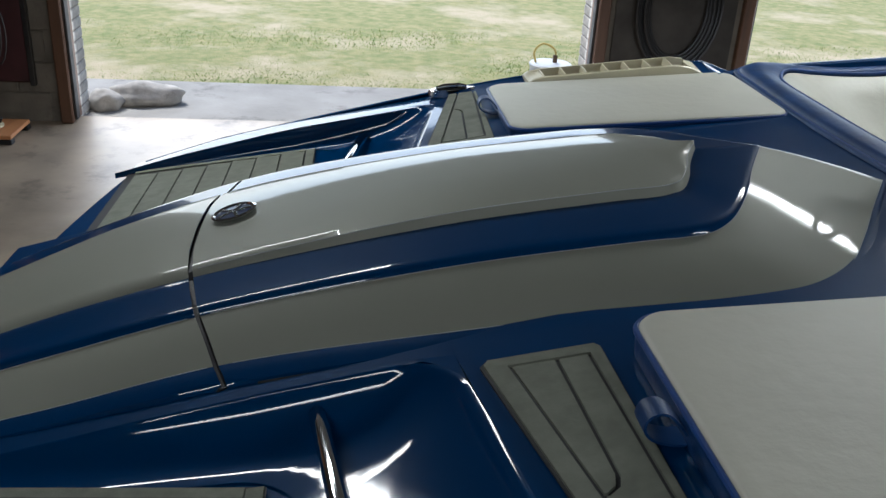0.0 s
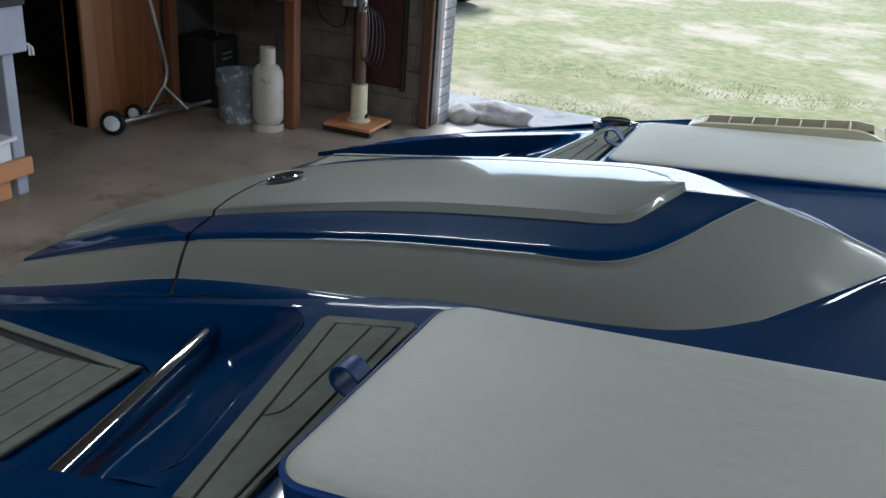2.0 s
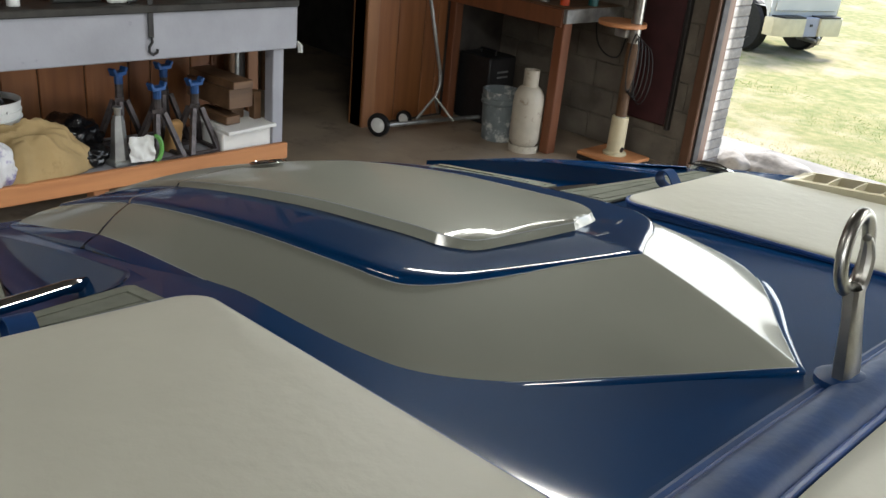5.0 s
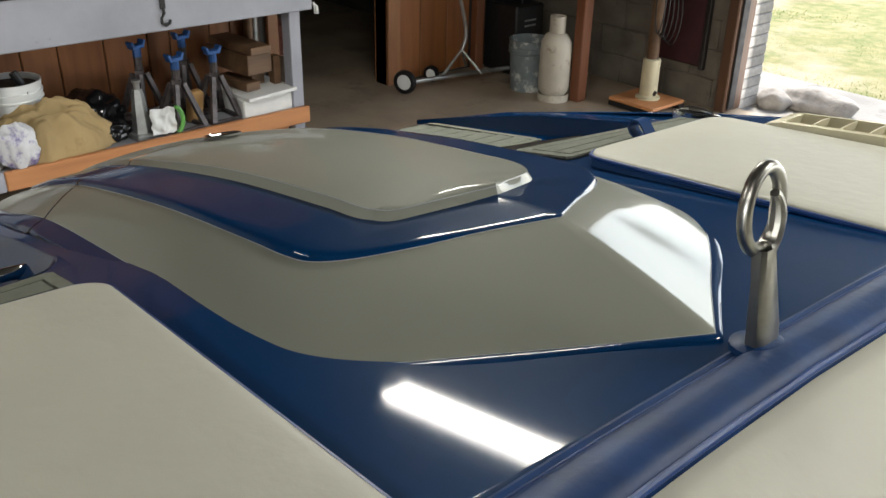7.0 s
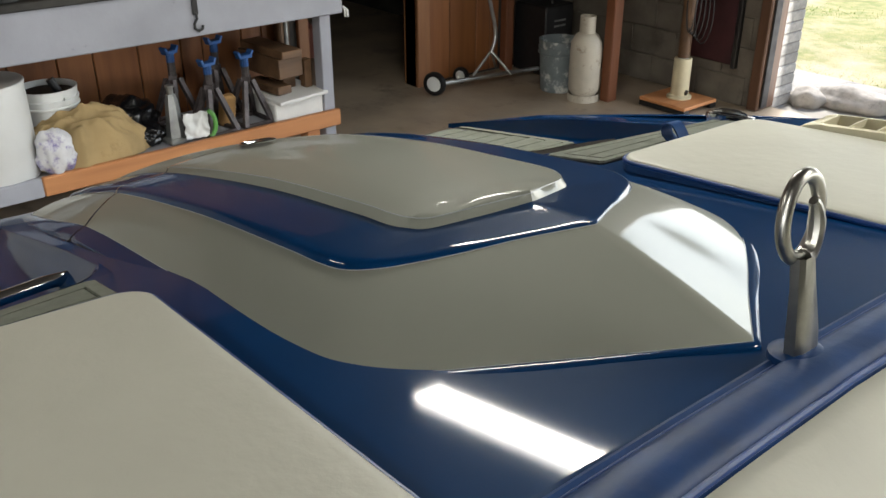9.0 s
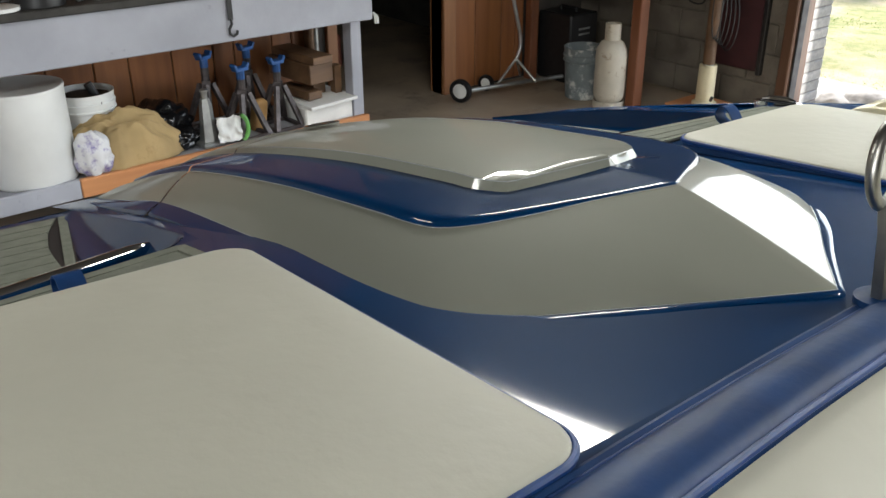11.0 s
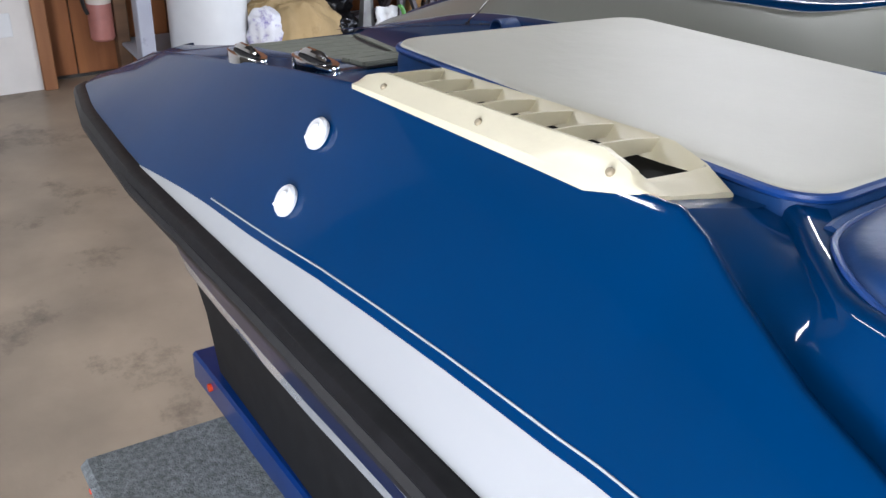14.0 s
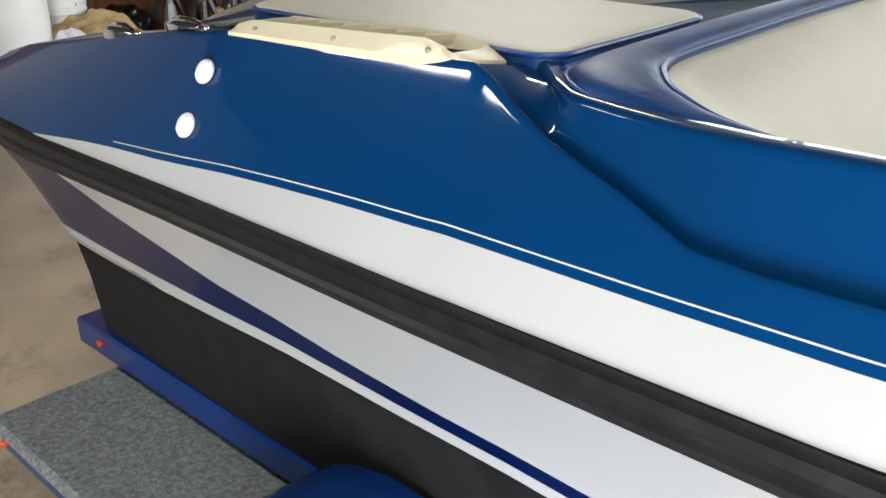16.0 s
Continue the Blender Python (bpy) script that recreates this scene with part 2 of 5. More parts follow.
def tube(pts, r, n=10, bm=None, closed=False):
    bm = bm or bmesh.new()
    pts = [Vector(p) for p in pts]
    k = len(pts)
    rings, up = [], None
    for i, p in enumerate(pts):
        a, b = (pts[i - 1], pts[(i + 1) % k]) if closed else (pts[max(i - 1, 0)], pts[min(i + 1, k - 1)])
        t = (b - a).normalized()
        if up is None:
            up = t.orthogonal().normalized()
        up = (up - t * up.dot(t)).normalized()
        side = t.cross(up)
        rr = r[i] if isinstance(r, (list, tuple)) else r
        rings.append([bm.verts.new(p + rr * (math.cos(2 * math.pi * j / n) * up + math.sin(2 * math.pi * j / n) * side)) for j in range(n)])
    for i in range(k if closed else k - 1):
        a, b = rings[i], rings[(i + 1) % k]
        for j in range(n):
            bm.faces.new((a[j], a[(j + 1) % n], b[(j + 1) % n], b[j]))
    if not closed:
        bm.faces.new(rings[0]), bm.faces.new(rings[-1])
    return bm


def sheet(rows, bm=None):
    """A grid of faces through rows of points."""
    bm = bm or bmesh.new()
    vs = [[bm.verts.new(p) for p in row] for row in rows]
    for a, b in zip(vs, vs[1:]):
        for i in range(len(a) - 1):
            if len({a[i].co.to_tuple(5), a[i + 1].co.to_tuple(5), b[i + 1].co.to_tuple(5), b[i].co.to_tuple(5)}) > 2:
                bm.faces.new((a[i], a[i + 1], b[i + 1], b[i]))
    bmesh.ops.remove_doubles(bm, verts=bm.verts, dist=1e-5)
    return bm


def slab(poly, z0, z1, bm=None, bevel=0.0):
    """A flat polygon (x, y) made z0 to z1 thick."""
    bm = bm or bmesh.new()
    lo, hi = [bm.verts.new((x, y, z0)) for x, y in poly], [bm.verts.new((x, y, z1)) for x, y in poly]
    k = len(poly)
    top = bm.faces.new(hi)
    bm.faces.new(lo[::-1])
    for i in range(k):
        bm.faces.new((lo[i], lo[(i + 1) % k], hi[(i + 1) % k], hi[i]))
    if bevel:
        bmesh.ops.bevel(bm, geom=list(top.edges), offset=bevel, segments=2, affect="EDGES", profile=0.5)
    return bm


def curve(ctrl, n=8):
    """Points on a smooth line through ctrl."""
    c = [Vector(p) for p in ctrl]
    c = [2 * c[0] - c[1]] + c + [2 * c[-1] - c[-2]]
    out = []
    for i in range(1, len(c) - 2):
        for j in range(n):
            t = j / n
            p0, p1, p2, p3 = c[i - 1:i + 3]
            out.append(0.5 * (2 * p1 + (p2 - p0) * t + (2 * p0 - 5 * p1 + 4 * p2 - p3) * t * t + (3 * p1 - p0 - 3 * p2 + p3) * t ** 3))
    return out + [c[-2]]


def at(x, table):
    """The table's value at x, straight between its pairs."""
    xs, *ys = zip(*table)
    v = [float(np.interp(x, xs, y)) for y in ys]
    return v[0] if len(v) == 1 else v


def mirrored(pts):
    return [Vector((p[0], -p[1], p[2])) for p in pts]


def round_rect(x0, x1, y0, y1, r, n=6):
    out = []
    for cx, cy, a in ((x1 - r, y1 - r, 0), (x0 + r, y1 - r, 90), (x0 + r, y0 + r, 180), (x1 - r, y0 + r, 270)):
        out += [(cx + r * math.cos(radians(a + 90 * i / n)), cy + r * math.sin(radians(a + 90 * i / n))) for i in range(n + 1)]
    return out


def crumple(bm, amount, scale, seed=0.0):
    for v in bm.verts:
        v.co += Vector(noise.noise_vector(v.co * scale + Vector((seed, seed, 0)))) * amount
    return bm

# ---- garage ----
WX, FY, BY, EX, CZ = -4.22, 4.66, -3.6, 6.5, 2.6   # bench wall, front wall, back wall, east wall, ceiling
tagged(part("floor", span((-7.5, BY - 0.2, -0.12), (EX + 0.2, FY + 0.14, 0.0), 0), CONCRETE), "stained brown-grey concrete garage floor", "floor", kind="structure")
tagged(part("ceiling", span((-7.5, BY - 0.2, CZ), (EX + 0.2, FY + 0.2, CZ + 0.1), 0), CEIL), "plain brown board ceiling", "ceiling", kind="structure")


def wall(name, boxes, material, label):
    bm = bmesh.new()
    for a, b in boxes:
        span(a, b, 0, bm)
    return tagged(part(name, bm, material, smooth=False), label, "wall", kind="structure")


JX, PX0, PX1, P2 = -2.33, 1.22, 2.22, 5.6     # left jamb, pier between the doors, end of the second opening
HEAD = 2.15
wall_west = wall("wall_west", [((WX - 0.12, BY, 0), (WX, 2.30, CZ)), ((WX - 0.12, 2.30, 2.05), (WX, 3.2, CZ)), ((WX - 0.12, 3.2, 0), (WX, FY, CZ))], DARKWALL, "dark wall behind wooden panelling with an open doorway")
wall_front = wall("wall_front", [((WX - 0.12, FY, 0), (JX - 0.04, FY + 0.14, CZ)), ((JX - 0.04, FY, HEAD), (P2, FY + 0.14, CZ)), ((PX0 + 0.04, FY, 0), (PX1 - 0.04, FY + 0.14, HEAD)), ((P2, FY, 0), (EX, FY + 0.14, CZ))], BLOCK, "grey concrete block wall with two wide garage openings")
wall("wall_back", [((WX, BY - 0.14, 0), (1.2, BY, CZ)), ((1.2, BY - 0.14, HEAD), (4.6, BY, CZ)), ((4.6, BY - 0.14, 0), (EX, BY, CZ))], BLOCK, "plain grey block wall with an open garage doorway")
wall("wall_east", [((EX, BY, 0), (EX + 0.14, FY + 0.14, CZ))], BLOCK, "plain grey block wall")
# The side room's gloom is put into its near-black wall colour.
wall("wall_side_room", [((-7.5, 1.6, 0), (-7.4, 4.6, CZ)), ((-7.4, 1.5, 0), (WX - 0.12, 1.6, CZ)), ((-7.4, 4.6, 0), (WX - 0.12, 4.7, CZ))], DARKWALL, "walls of an unlit side room, its darkness put into their colour")
wall("wall_white", [((WX, BY, 0), (WX + 0.13, -0.585, CZ))], WHITEWALL, "scuffed white wall beside wooden panelling")


def shop_light(x, y, watts):
    """A ceiling fixture with two tubes; the lamp gives their light."""
    f = thing("ceiling_light", "white two-tube fluorescent shop light on the ceiling, back pair added as fill", "ceiling light", Matrix.Translation((x, y, CZ)), group="shop lights")
    part("housing", span((-.62, -.09, -.06), (.62, .09, 0), .006), CAPW, f)
    for k in (-.05, .05):
        part("tube", tube([(-.58, k, -.078), (.58, k, -.078)], .014, 12), TUBE, f, "lit white tube")
    d = bpy.data.lights.new("tube_light", "AREA")
    d.shape, d.size, d.size_y, d.energy, d.color = "RECTANGLE", 1.18, 0.14, watts, (1.0, 1.0, 0.94)
    o = new("tube_light", d)
    o.matrix_world = look((x, y, CZ - .10), (x, y + .0001, 0))
    return f


TUBE = bpy.data.materials.new("lit_tube")
TUBE.use_nodes = True
TUBE.node_tree.nodes["Principled BSDF"].inputs["Emission Color"].default_value = (1, 1, .94, 1)
TUBE.node_tree.nodes["Principled BSDF"].inputs["Emission Strength"].default_value = 6.0
# The unseen pair at negative y is added fill for pads and topside.
for lx, ly, lw in ((-1.3, 1.27, 11.0), (1.5, 1.27, 11.0), (-1.3, -1.9, 5.0), (1.7, -1.8, 7.5)):
    shop_light(lx, ly, lw)
# block joints on the front wall: courses of single blocks
for a, b in ((WX, JX - 0.045),):
    for row in range(7):
        z, off = 0.0 + row * 0.203, (0.2 if row % 2 else 0.0)
        x = a + off - 0.2
        while x < b:
            x0, x1 = max(x, a), min(x + 0.39, b)
            if x1 - x0 > 0.05:
                part("block", span((x0, FY - 0.012, z), (x1, FY + 0.001, z + 0.193), 0.004), BLOCK, wall_front)
            x += 0.40
# panelling planks on the west wall
random.seed(3)
y = -0.56
while y < 4.0:
    w = random.choice((0.14, 0.2, 0.26))
    if not 2.2 < y + w and y + w < 2.3 or y > 3.2:
        part("plank", span((WX, y + 0.003, 0.02), (WX + 0.014, min(y + w, 4.0) - 0.003, CZ), 0.005), PANEL, wall_west)
    y += w
    if 2.05 < y < 3.2:
        y = 3.31
frame_w = thing("door_frame", "brown wooden frame of an open doorway", "door frame", kind="structure")
part("jamb", span((WX - 0.14, 3.2, 0), (WX + 0.03, 3.31, 2.05), 0.006), TRIMW, frame_w)
part("jamb", span((WX - 0.14, 2.22, 0), (WX + 0.03, 2.30, 2.05), 0.006), TRIMW, frame_w)
part("header", span((WX - 0.14, 2.22, 2.05), (WX + 0.03, 3.31, 2.15), 0.006), TRIMW, frame_w)
tagged(part("trim", span((WX + 0.13, -0.63, 0), (WX + 0.16, -0.56, CZ), 0.006), TRIMW), "brown wooden corner trim", "trim", kind="structure")


def opening_trim(name, x, side):
    """The wooden jamb and steel track at one edge of a garage opening, and the brick return outside."""
    j = thing(name, "worn brown wooden garage door jamb with steel track", "door jamb", kind="structure")
    part("post", span((x - 0.04, FY - 0.05, 0), (x + 0.04, FY + 0.16, HEAD), 0.008), JAMBW, j)
    part("track", span((x + side * 0.042, FY - 0.02, 0.02), (x + side * 0.058, FY + 0.05, HEAD), 0.003), TRACK, j, "grey steel door track")
    return j


opening_trim("jamb_left", JX, 1)
opening_trim("jamb_pier", PX0, -1)
opening_trim("jamb_pier_far", PX1, 1)


def brick_pier(name, x0, x1):
    """Pale bricks in courses outside the front wall."""
    p = thing(name, "pale brick pier outside the garage opening", "brick pier", kind="structure")
    ya, yb = FY + 0.17, FY + 0.40
    part("mortar", span((x0 + 0.006, ya, -0.1), (x1 - 0.006, yb - 0.006, HEAD + 0.3), 0), MORTAR, p)
    shared = {}
    for row in range(33):
        z, x = -0.09 + row * 0.073, x0 - (0.105 if row % 2 else 0.0)
        while x < x1:
            a, b = max(x, x0), min(x + 0.2, x1)
            if b - a > 0.03:
                key = round(b - a, 3)
                if key not in shared:
                    shared[key] = part("brick", span((0, 0, 0), (b - a, yb - ya, 0.062), 0.004), BRICK, p, smooth=False)
                    o = shared[key]
                else:
                    o = new("brick", shared[key].data)
                    o.parent = p
                o.location = (a, ya - 0.003, z)
            x += 0.21
    return p


brick_pier("pier_west", JX - 0.55, JX + 0.03)
brick_pier("pier_middle", PX0 - 0.03, PX1 + 0.03)

# ---- outdoors ----
tagged(part("driveway", span((-6, FY + 0.14, -0.16), (9, 5.95, -0.035), 0.01), APRON), "cracked grey concrete apron before the garage", "driveway", kind="structure")
g = bmesh.new()
N = 70
rows = []
for i in range(N + 1):
    yy = 5.9 + (i / N) ** 2.2 * 300
    rows.append([((j / 40 - 0.5) * (30 + 2.5 * (yy)), yy, -0.06 + 0.035 * noise.noise((j * 0.9, yy * 0.8, 0)) + max(0, yy - 9) * 0.010) for j in range(41)])
tagged(part("ground", sheet(rows, g), GRASS), "patchy green and straw-coloured lawn", "lawn", kind="structure")
tagged(part("ground_back", span((-60, -90, -0.2), (60, BY - 0.14, -0.05), 0), APRON), "grey drive behind the garage", "ground", kind="structure")
# blades along the near edge of the lawn
random.seed(11)
verts, faces = [], []
for i in range(60000):
    yy = 5.88 + (2.6 * random.random() if i % 3 else 9 * random.random() ** 1.5)
    xx = random.uniform(-7, 5.5)
    if random.random() < (yy - 6.3) / 3 - .6 * noise.noise((xx * 0.7, yy * 0.9, 3)):
        continue
    h, a, w = random.uniform(0.012, 0.03), random.uniform(0, 6.28), 0.004
    z = -0.07 + max(0, yy - 9) * 0.010
    dx, dy = w * math.cos(a), w * math.sin(a)
    k = len(verts)
    verts += [(xx - dx, yy - dy, z), (xx + dx, yy + dy, z), (xx + random.uniform(-.03, .03), yy + random.uniform(-.03, .03), z + h)]
    faces.append((k, k + 1, k + 2))
me = bpy.data.meshes.new("grass")
me.from_pydata(verts, [], faces)
me.materials.append(BLADE)
tagged(new("grass", me), "short green grass blades", "grass", kind="stuff")


def rock(loc, size, seed):
    bm = bmesh.new()
    bmesh.ops.create_icosphere(bm, subdivisions=3, radius=1)
    for v in bm.verts:
        d = 1 + 0.35 * noise.noise(v.co * 1.3 + Vector((seed, 0, 0))) + 0.12 * noise.noise(v.co * 4 + Vector((seed, 5, 0)))
        v.co = Vector((v.co.x * size[0] * d, v.co.y * size[1] * d, max(v.co.z * size[2] * d, -size[2] * 0.55)))
    o = part("rock", bm, ROCKM, angle=60)
    o.location = (loc[0], loc[1], loc[2] + size[2] * 0.55)
    return tagged(o, "weathered pale rock on the drive beside the brick", "rock", group="rocks by the garage opening")


rock((-1.98, 5.3, -0.04), (0.27, 0.14, 0.10), 1.0)
rock((-2.22, 5.12, -0.04), (0.12, 0.1, 0.09), 4.0)

# pickup truck parked on the lawn
TR = Matrix.Translation((-4.42, 10.53, -0.05)) @ pose(0, 0, 0, 0, 0, 164) @ Matrix.Diagonal((1.0, 0.82, 1.0, 1.0))
truck = thing("pickup_truck", "white pickup truck with cream bumper parked on the lawn", "truck", TR)
bm = bmesh.new()
for y in (-.74, .74):
    k = 1 if y > 0 else -1
    sheet([[(x, y + k * .02 * math.sin((z - .3) * 3), z) for z in [max(.36, .40 + math.sqrt(max(0, .42 ** 2 - (x - .40) ** 2)) * .9), .72, .9, 1.05, 1.12]] for x in [-.02 + i * .0505 for i in range(41)]], bm)
sheet([[(-.02, y, z) for z in (.5, .8, 1.12)] for y in (-.74, 0, .74)], bm)
sheet([[(x, y, .62) for y in (-.74, .74)] for x in (-.02, 2.0)], bm)
part("bed", bm, TRUCKW, truck)
part("tailgate", span((-0.05, -0.66, 0.58), (-0.025, 0.66, 1.12), 0.008), TRUCKW, truck)
part("cab", span((2.02, -0.76, 0.40), (3.5, 0.76, 1.75), 0.14), TRUCKW, truck)
part("hood", span((3.52, -0.74, 0.40), (4.6, 0.74, 1.1), 0.1), TRUCKW, truck)
part("chassis", span((0.0, -0.45, 0.26), (4.4, 0.45, 0.42), 0.02), BLACKP, truck, "dark chassis under the body")
for k in (-1, 1):
    part("bumper", slab([(-.20, k * .17), (-.20, k * .62), (-.12, k * .76), (.02, k * .77), (.02, k * .70), (-.08, k * .60), (-.08, k * .17)][::k], .29, .51, bevel=.012), BUMPER, truck, "cream painted rear bumper")
    part("bumper_step", slab([(-.19, k * .17), (-.19, k * .61), (-.03, k * .70), (-.03, k * .17)][::k], .512, .53), BLACKP, truck)
    part("tail_lamp", span((-0.035, k * .70 - .04, 0.75), (-.022, k * .70 + .03, 1.05), 0.004), REDEXT, truck)
part("plate_holder", span((-0.17, -0.168, 0.28), (-0.10, 0.168, 0.52), 0.01), PAINT, truck, "pale grey recessed plate holder")
part("plate_lamp", span((-0.182, -0.03, 0.41), (-0.168, 0.03, 0.44), 0.004), BLACKP, truck)
part("hitch_bar", tube([(0.0, 0, .25), (-.25, 0, .25), (-.34, 0, .24)], .03, 10), STEEL, truck)
part("hitch_ball", lathe([(0, 0.27), (0.02, 0.27), (0.028, 0.30), (0, 0.33)], 12, (-0.33, 0, 0)), GALV, truck)
for x in (0.40, 3.4):
    for k in (-1, 1):
        w = part("wheel", lathe([(0.0, -0.1), (0.2, -0.1), (0.31, -0.1), (0.34, -0.06), (0.34, 0.06), (0.31, 0.1), (0.2, 0.1), (0.18, 0.06), (0.0, 0.06)], 28), RUBBER, truck, "black tyre")
        w.matrix_basis = Matrix.Translation((x, k * 0.64, 0.34)) @ pose(0, 0, 0, -90 * k, 0, 0)

# far hedge of leafy clumps
random.seed(5)
verts, faces = [], []
for i in range(9000):
    x, z = random.uniform(-45, 40), random.random()
    yy = 34 + 2.5 * noise.noise((x * 0.2, 0, 0)) + random.uniform(-1.5, 1.5)
    h = 2.4 + 1.6 * noise.noise((x * 0.3, 9, 0))
    zz = 0.25 + z * h
    r = random.uniform(0.12, 0.3)
    a, b = Vector(noise.random_unit_vector()) * r, Vector(noise.random_unit_vector()) * r
    k = len(verts)
    verts += [(x, yy, zz), (x + a.x, yy + a.y, zz + a.z), (x + b.x, yy + b.y, zz + b.z)]
    faces.append((k, k + 1, k + 2))
me = bpy.data.meshes.new("hedge")
me.from_pydata(verts, [], faces)
me.materials.append(LEAF)
tagged(new("hedge", me), "distant dark green hedge", "hedge", kind="stuff")

# ---- boat ----
# The boat sits bow up on its trailer: BOAT lays its own axes (x to the bow, deck level) into the garage.
up = Vector((0.1037, -0.0324, 1.0)).normalized()
xa = (Vector((1, 0, 0)) - up * up.x).normalized()
ya = up.cross(xa)
BOAT = Matrix.Translation((0, 0, 0.10 + 0.94 * up.x)) @ Matrix((xa, ya, up)).to_4x4()
boat = thing("motorboat", "blue and silver ski boat on a trailer inside the garage", "boat", BOAT)

# lines of the engine cover from the stern to its point, port mirrored
base_c = [(-1.00, -.33, .978), (-.75, -.350, 1.030), (-.5, -.355, 1.078), (-.2, -.359, 1.098), (.1, -.363, 1.110), (.236, -.364, 1.108), (.304, -.345, 1.110), (.366, -.292, 1.114), (.432, -.205, 1.118), (.497, -.108, 1.119), (.573, 0, 1.123)]
stripe_c = [(-1.00, -.241, .999), (-.75, -.269, 1.067), (-.5, -.283, 1.122), (-.2, -.277, 1.154), (.05, -.272, 1.165), (.131, -.268, 1.165), (.178, -.257, 1.166), (.220, -.223, 1.172), (.264, -.157, 1.182), (.301, -.084, 1.192), (.3485, 0, 1.2015)]
inset_c = [(-1.00, -.140, 1.010), (-.75, -.165, 1.085), (-.5, -.175, 1.137), (-.2, -.163, 1.171), (.04, -.155, 1.183), (.12, -.154, 1.185), (.1505, -.146, 1.1855), (.175, -.130, 1.186), (.196, -.093, 1.192), (.213, -.047, 1.197), (.2367, 0, 1.2063)]
crest_c = [(-1.00, 0, 1.022), (-.75, 0, 1.10), (-.5, 0, 1.151), (-.2, 0, 1.188), (.04, 0, 1.203), (.1, 0, 1.206), (.13, 0, 1.207), (.155, 0, 1.208), (.18, 0, 1.2095), (.205, 0, 1.211), (.2324, 0, 1.213)]
skirt_c = [(-1.00, -.36, .972), (-.75, -.378, 1.022), (-.5, -.386, 1.066), (-.2, -.390, 1.092), (.1, -.392, 1.1055), (.246, -.385, 1.106), (.320, -.362, 1.107), (.384, -.303, 1.111), (.446, -.213, 1.1155), (.508, -.112, 1.117), (.583, 0, 1.1205)]
lip_c = [(x - .003 * (x > .16), min(0, y + .0075), z + at_lift) for (x, y, z), at_lift in zip(inset_c, (.006, .008, .010, .014, .014, .0135, .0125, .0125, .0125, .0125, .0105))]
base_l, stripe_l, inset_l, crest_l, skirt_l, lip = (curve(c, 8) for c in (base_c, stripe_c, inset_c, crest_c, skirt_c, lip_c))


def between(a, b, n, bulge=0.0, lift=(0.0, 0.0)):
    """Rows of points from line a to line b, bowed up by bulge, on both sides of the keel line."""
    rows = []
    for p, q in zip(a, b):
        row = []
        for k in range(n + 1):
            t = k / n
            v = p.lerp(q, t)
            v.z += bulge * 4 * t * (1 - t) + lift[0] * (1 - t) + lift[1] * t
            row.append(v)
        rows.append(row)
    return rows


def shelf_rows(a, b):
    """A band that rises in a rounded shoulder from line a and then runs nearly level to line b."""
    return [[Vector((p.x + (q.x - p.x) * t, p.y + (q.y - p.y) * t, p.z + (q.z - p.z) * f)) for t, f in ((0, 0), (.02, .28), (.045, .48), (.075, .59), (.12, .66), (.25, .73), (.5, .83), (.75, .92), (1, 1))] for p, q in zip(a, b)]


def seam_x(y):
    return at(abs(y), [(0, -.588), (.10, -.586), (.18, -.576), (.27, -.556), (.36, -.520), (.42, -.495)])


def split_cover(name, rows_list, material, parent_f, parent_a, label=""):
    """Both halves of a band, cut at the hinge seam: the forward piece goes to the hatch, the other to the stern cowl."""
    for parent, sign in ((parent_f, 1), (parent_a, -1)):
        joined = sign > 0 or name == "top_panel"
        for sides in ((1, -1),) if joined else ((1,), (-1,)):
            bm = bmesh.new()
            for rows in rows_list:
                for side in sides:
                    sheet(rows if side > 0 else [mirrored(r) for r in rows], bm)
            bmesh.ops.remove_doubles(bm, verts=bm.verts, dist=1e-4)
            for v in bm.verts:
                v.co.x -= seam_x(v.co.y)
            bmesh.ops.bisect_plane(bm, geom=bm.verts[:] + bm.edges[:] + bm.faces[:], plane_co=(sign * .0035, 0, 0), plane_no=(-sign, 0, 0.0), clear_outer=True)
            for v in bm.verts:
                v.co.x += seam_x(v.co.y)
            part(name, bm, material, parent, label, angle=50)


def at_seam(pts):
    """The point where a line of the cover meets the hinge seam."""
    for a, b in zip(pts, pts[1:]):
        da, db = a.x - seam_x(a.y), b.x - seam_x(b.y)
        if da <= 0 < db:
            return a.lerp(b, -da / (db - da))


hatch = new("engine_hatch")
hatch.parent = boat
cowl = new("stern_cowl")
cowl.parent = boat
split_cover("side_panel", [between(base_l, stripe_l, 6, 0.004)], SILVER, hatch, cowl, "silver-grey gelcoat flank")
split_cover("stripe", [shelf_rows(stripe_l, inset_l)], BLUE, hatch, cowl, "metallic blue stripe")
split_cover("top_panel", [between(inset_l, lip, 1), between(lip, [c + Vector((0, 0, 0.006)) for c in crest_l], 8, 0.003)], SILVER, hatch, cowl, "raised silver-green gelcoat panel")
tuck = [p + Vector((0, -0.003, -0.014)) for p in skirt_l]
split_cover("skirt", [between(base_l, skirt_l, 4, 0.0015), between(skirt_l, tuck, 1)], BLUE, hatch, cowl, "blue gelcoat skirt")


def line_on(pts, r, material, name, parent, lift=0.0012):
    for side in (pts, mirrored(pts)):
        part(name, tube([p + Vector((0, 0, lift)) for p in side], r, 6), material, parent)


def piece(line, x0, x1):
    return [p for p in line if x0 <= p.x - seam_x(p.y) <= x1]


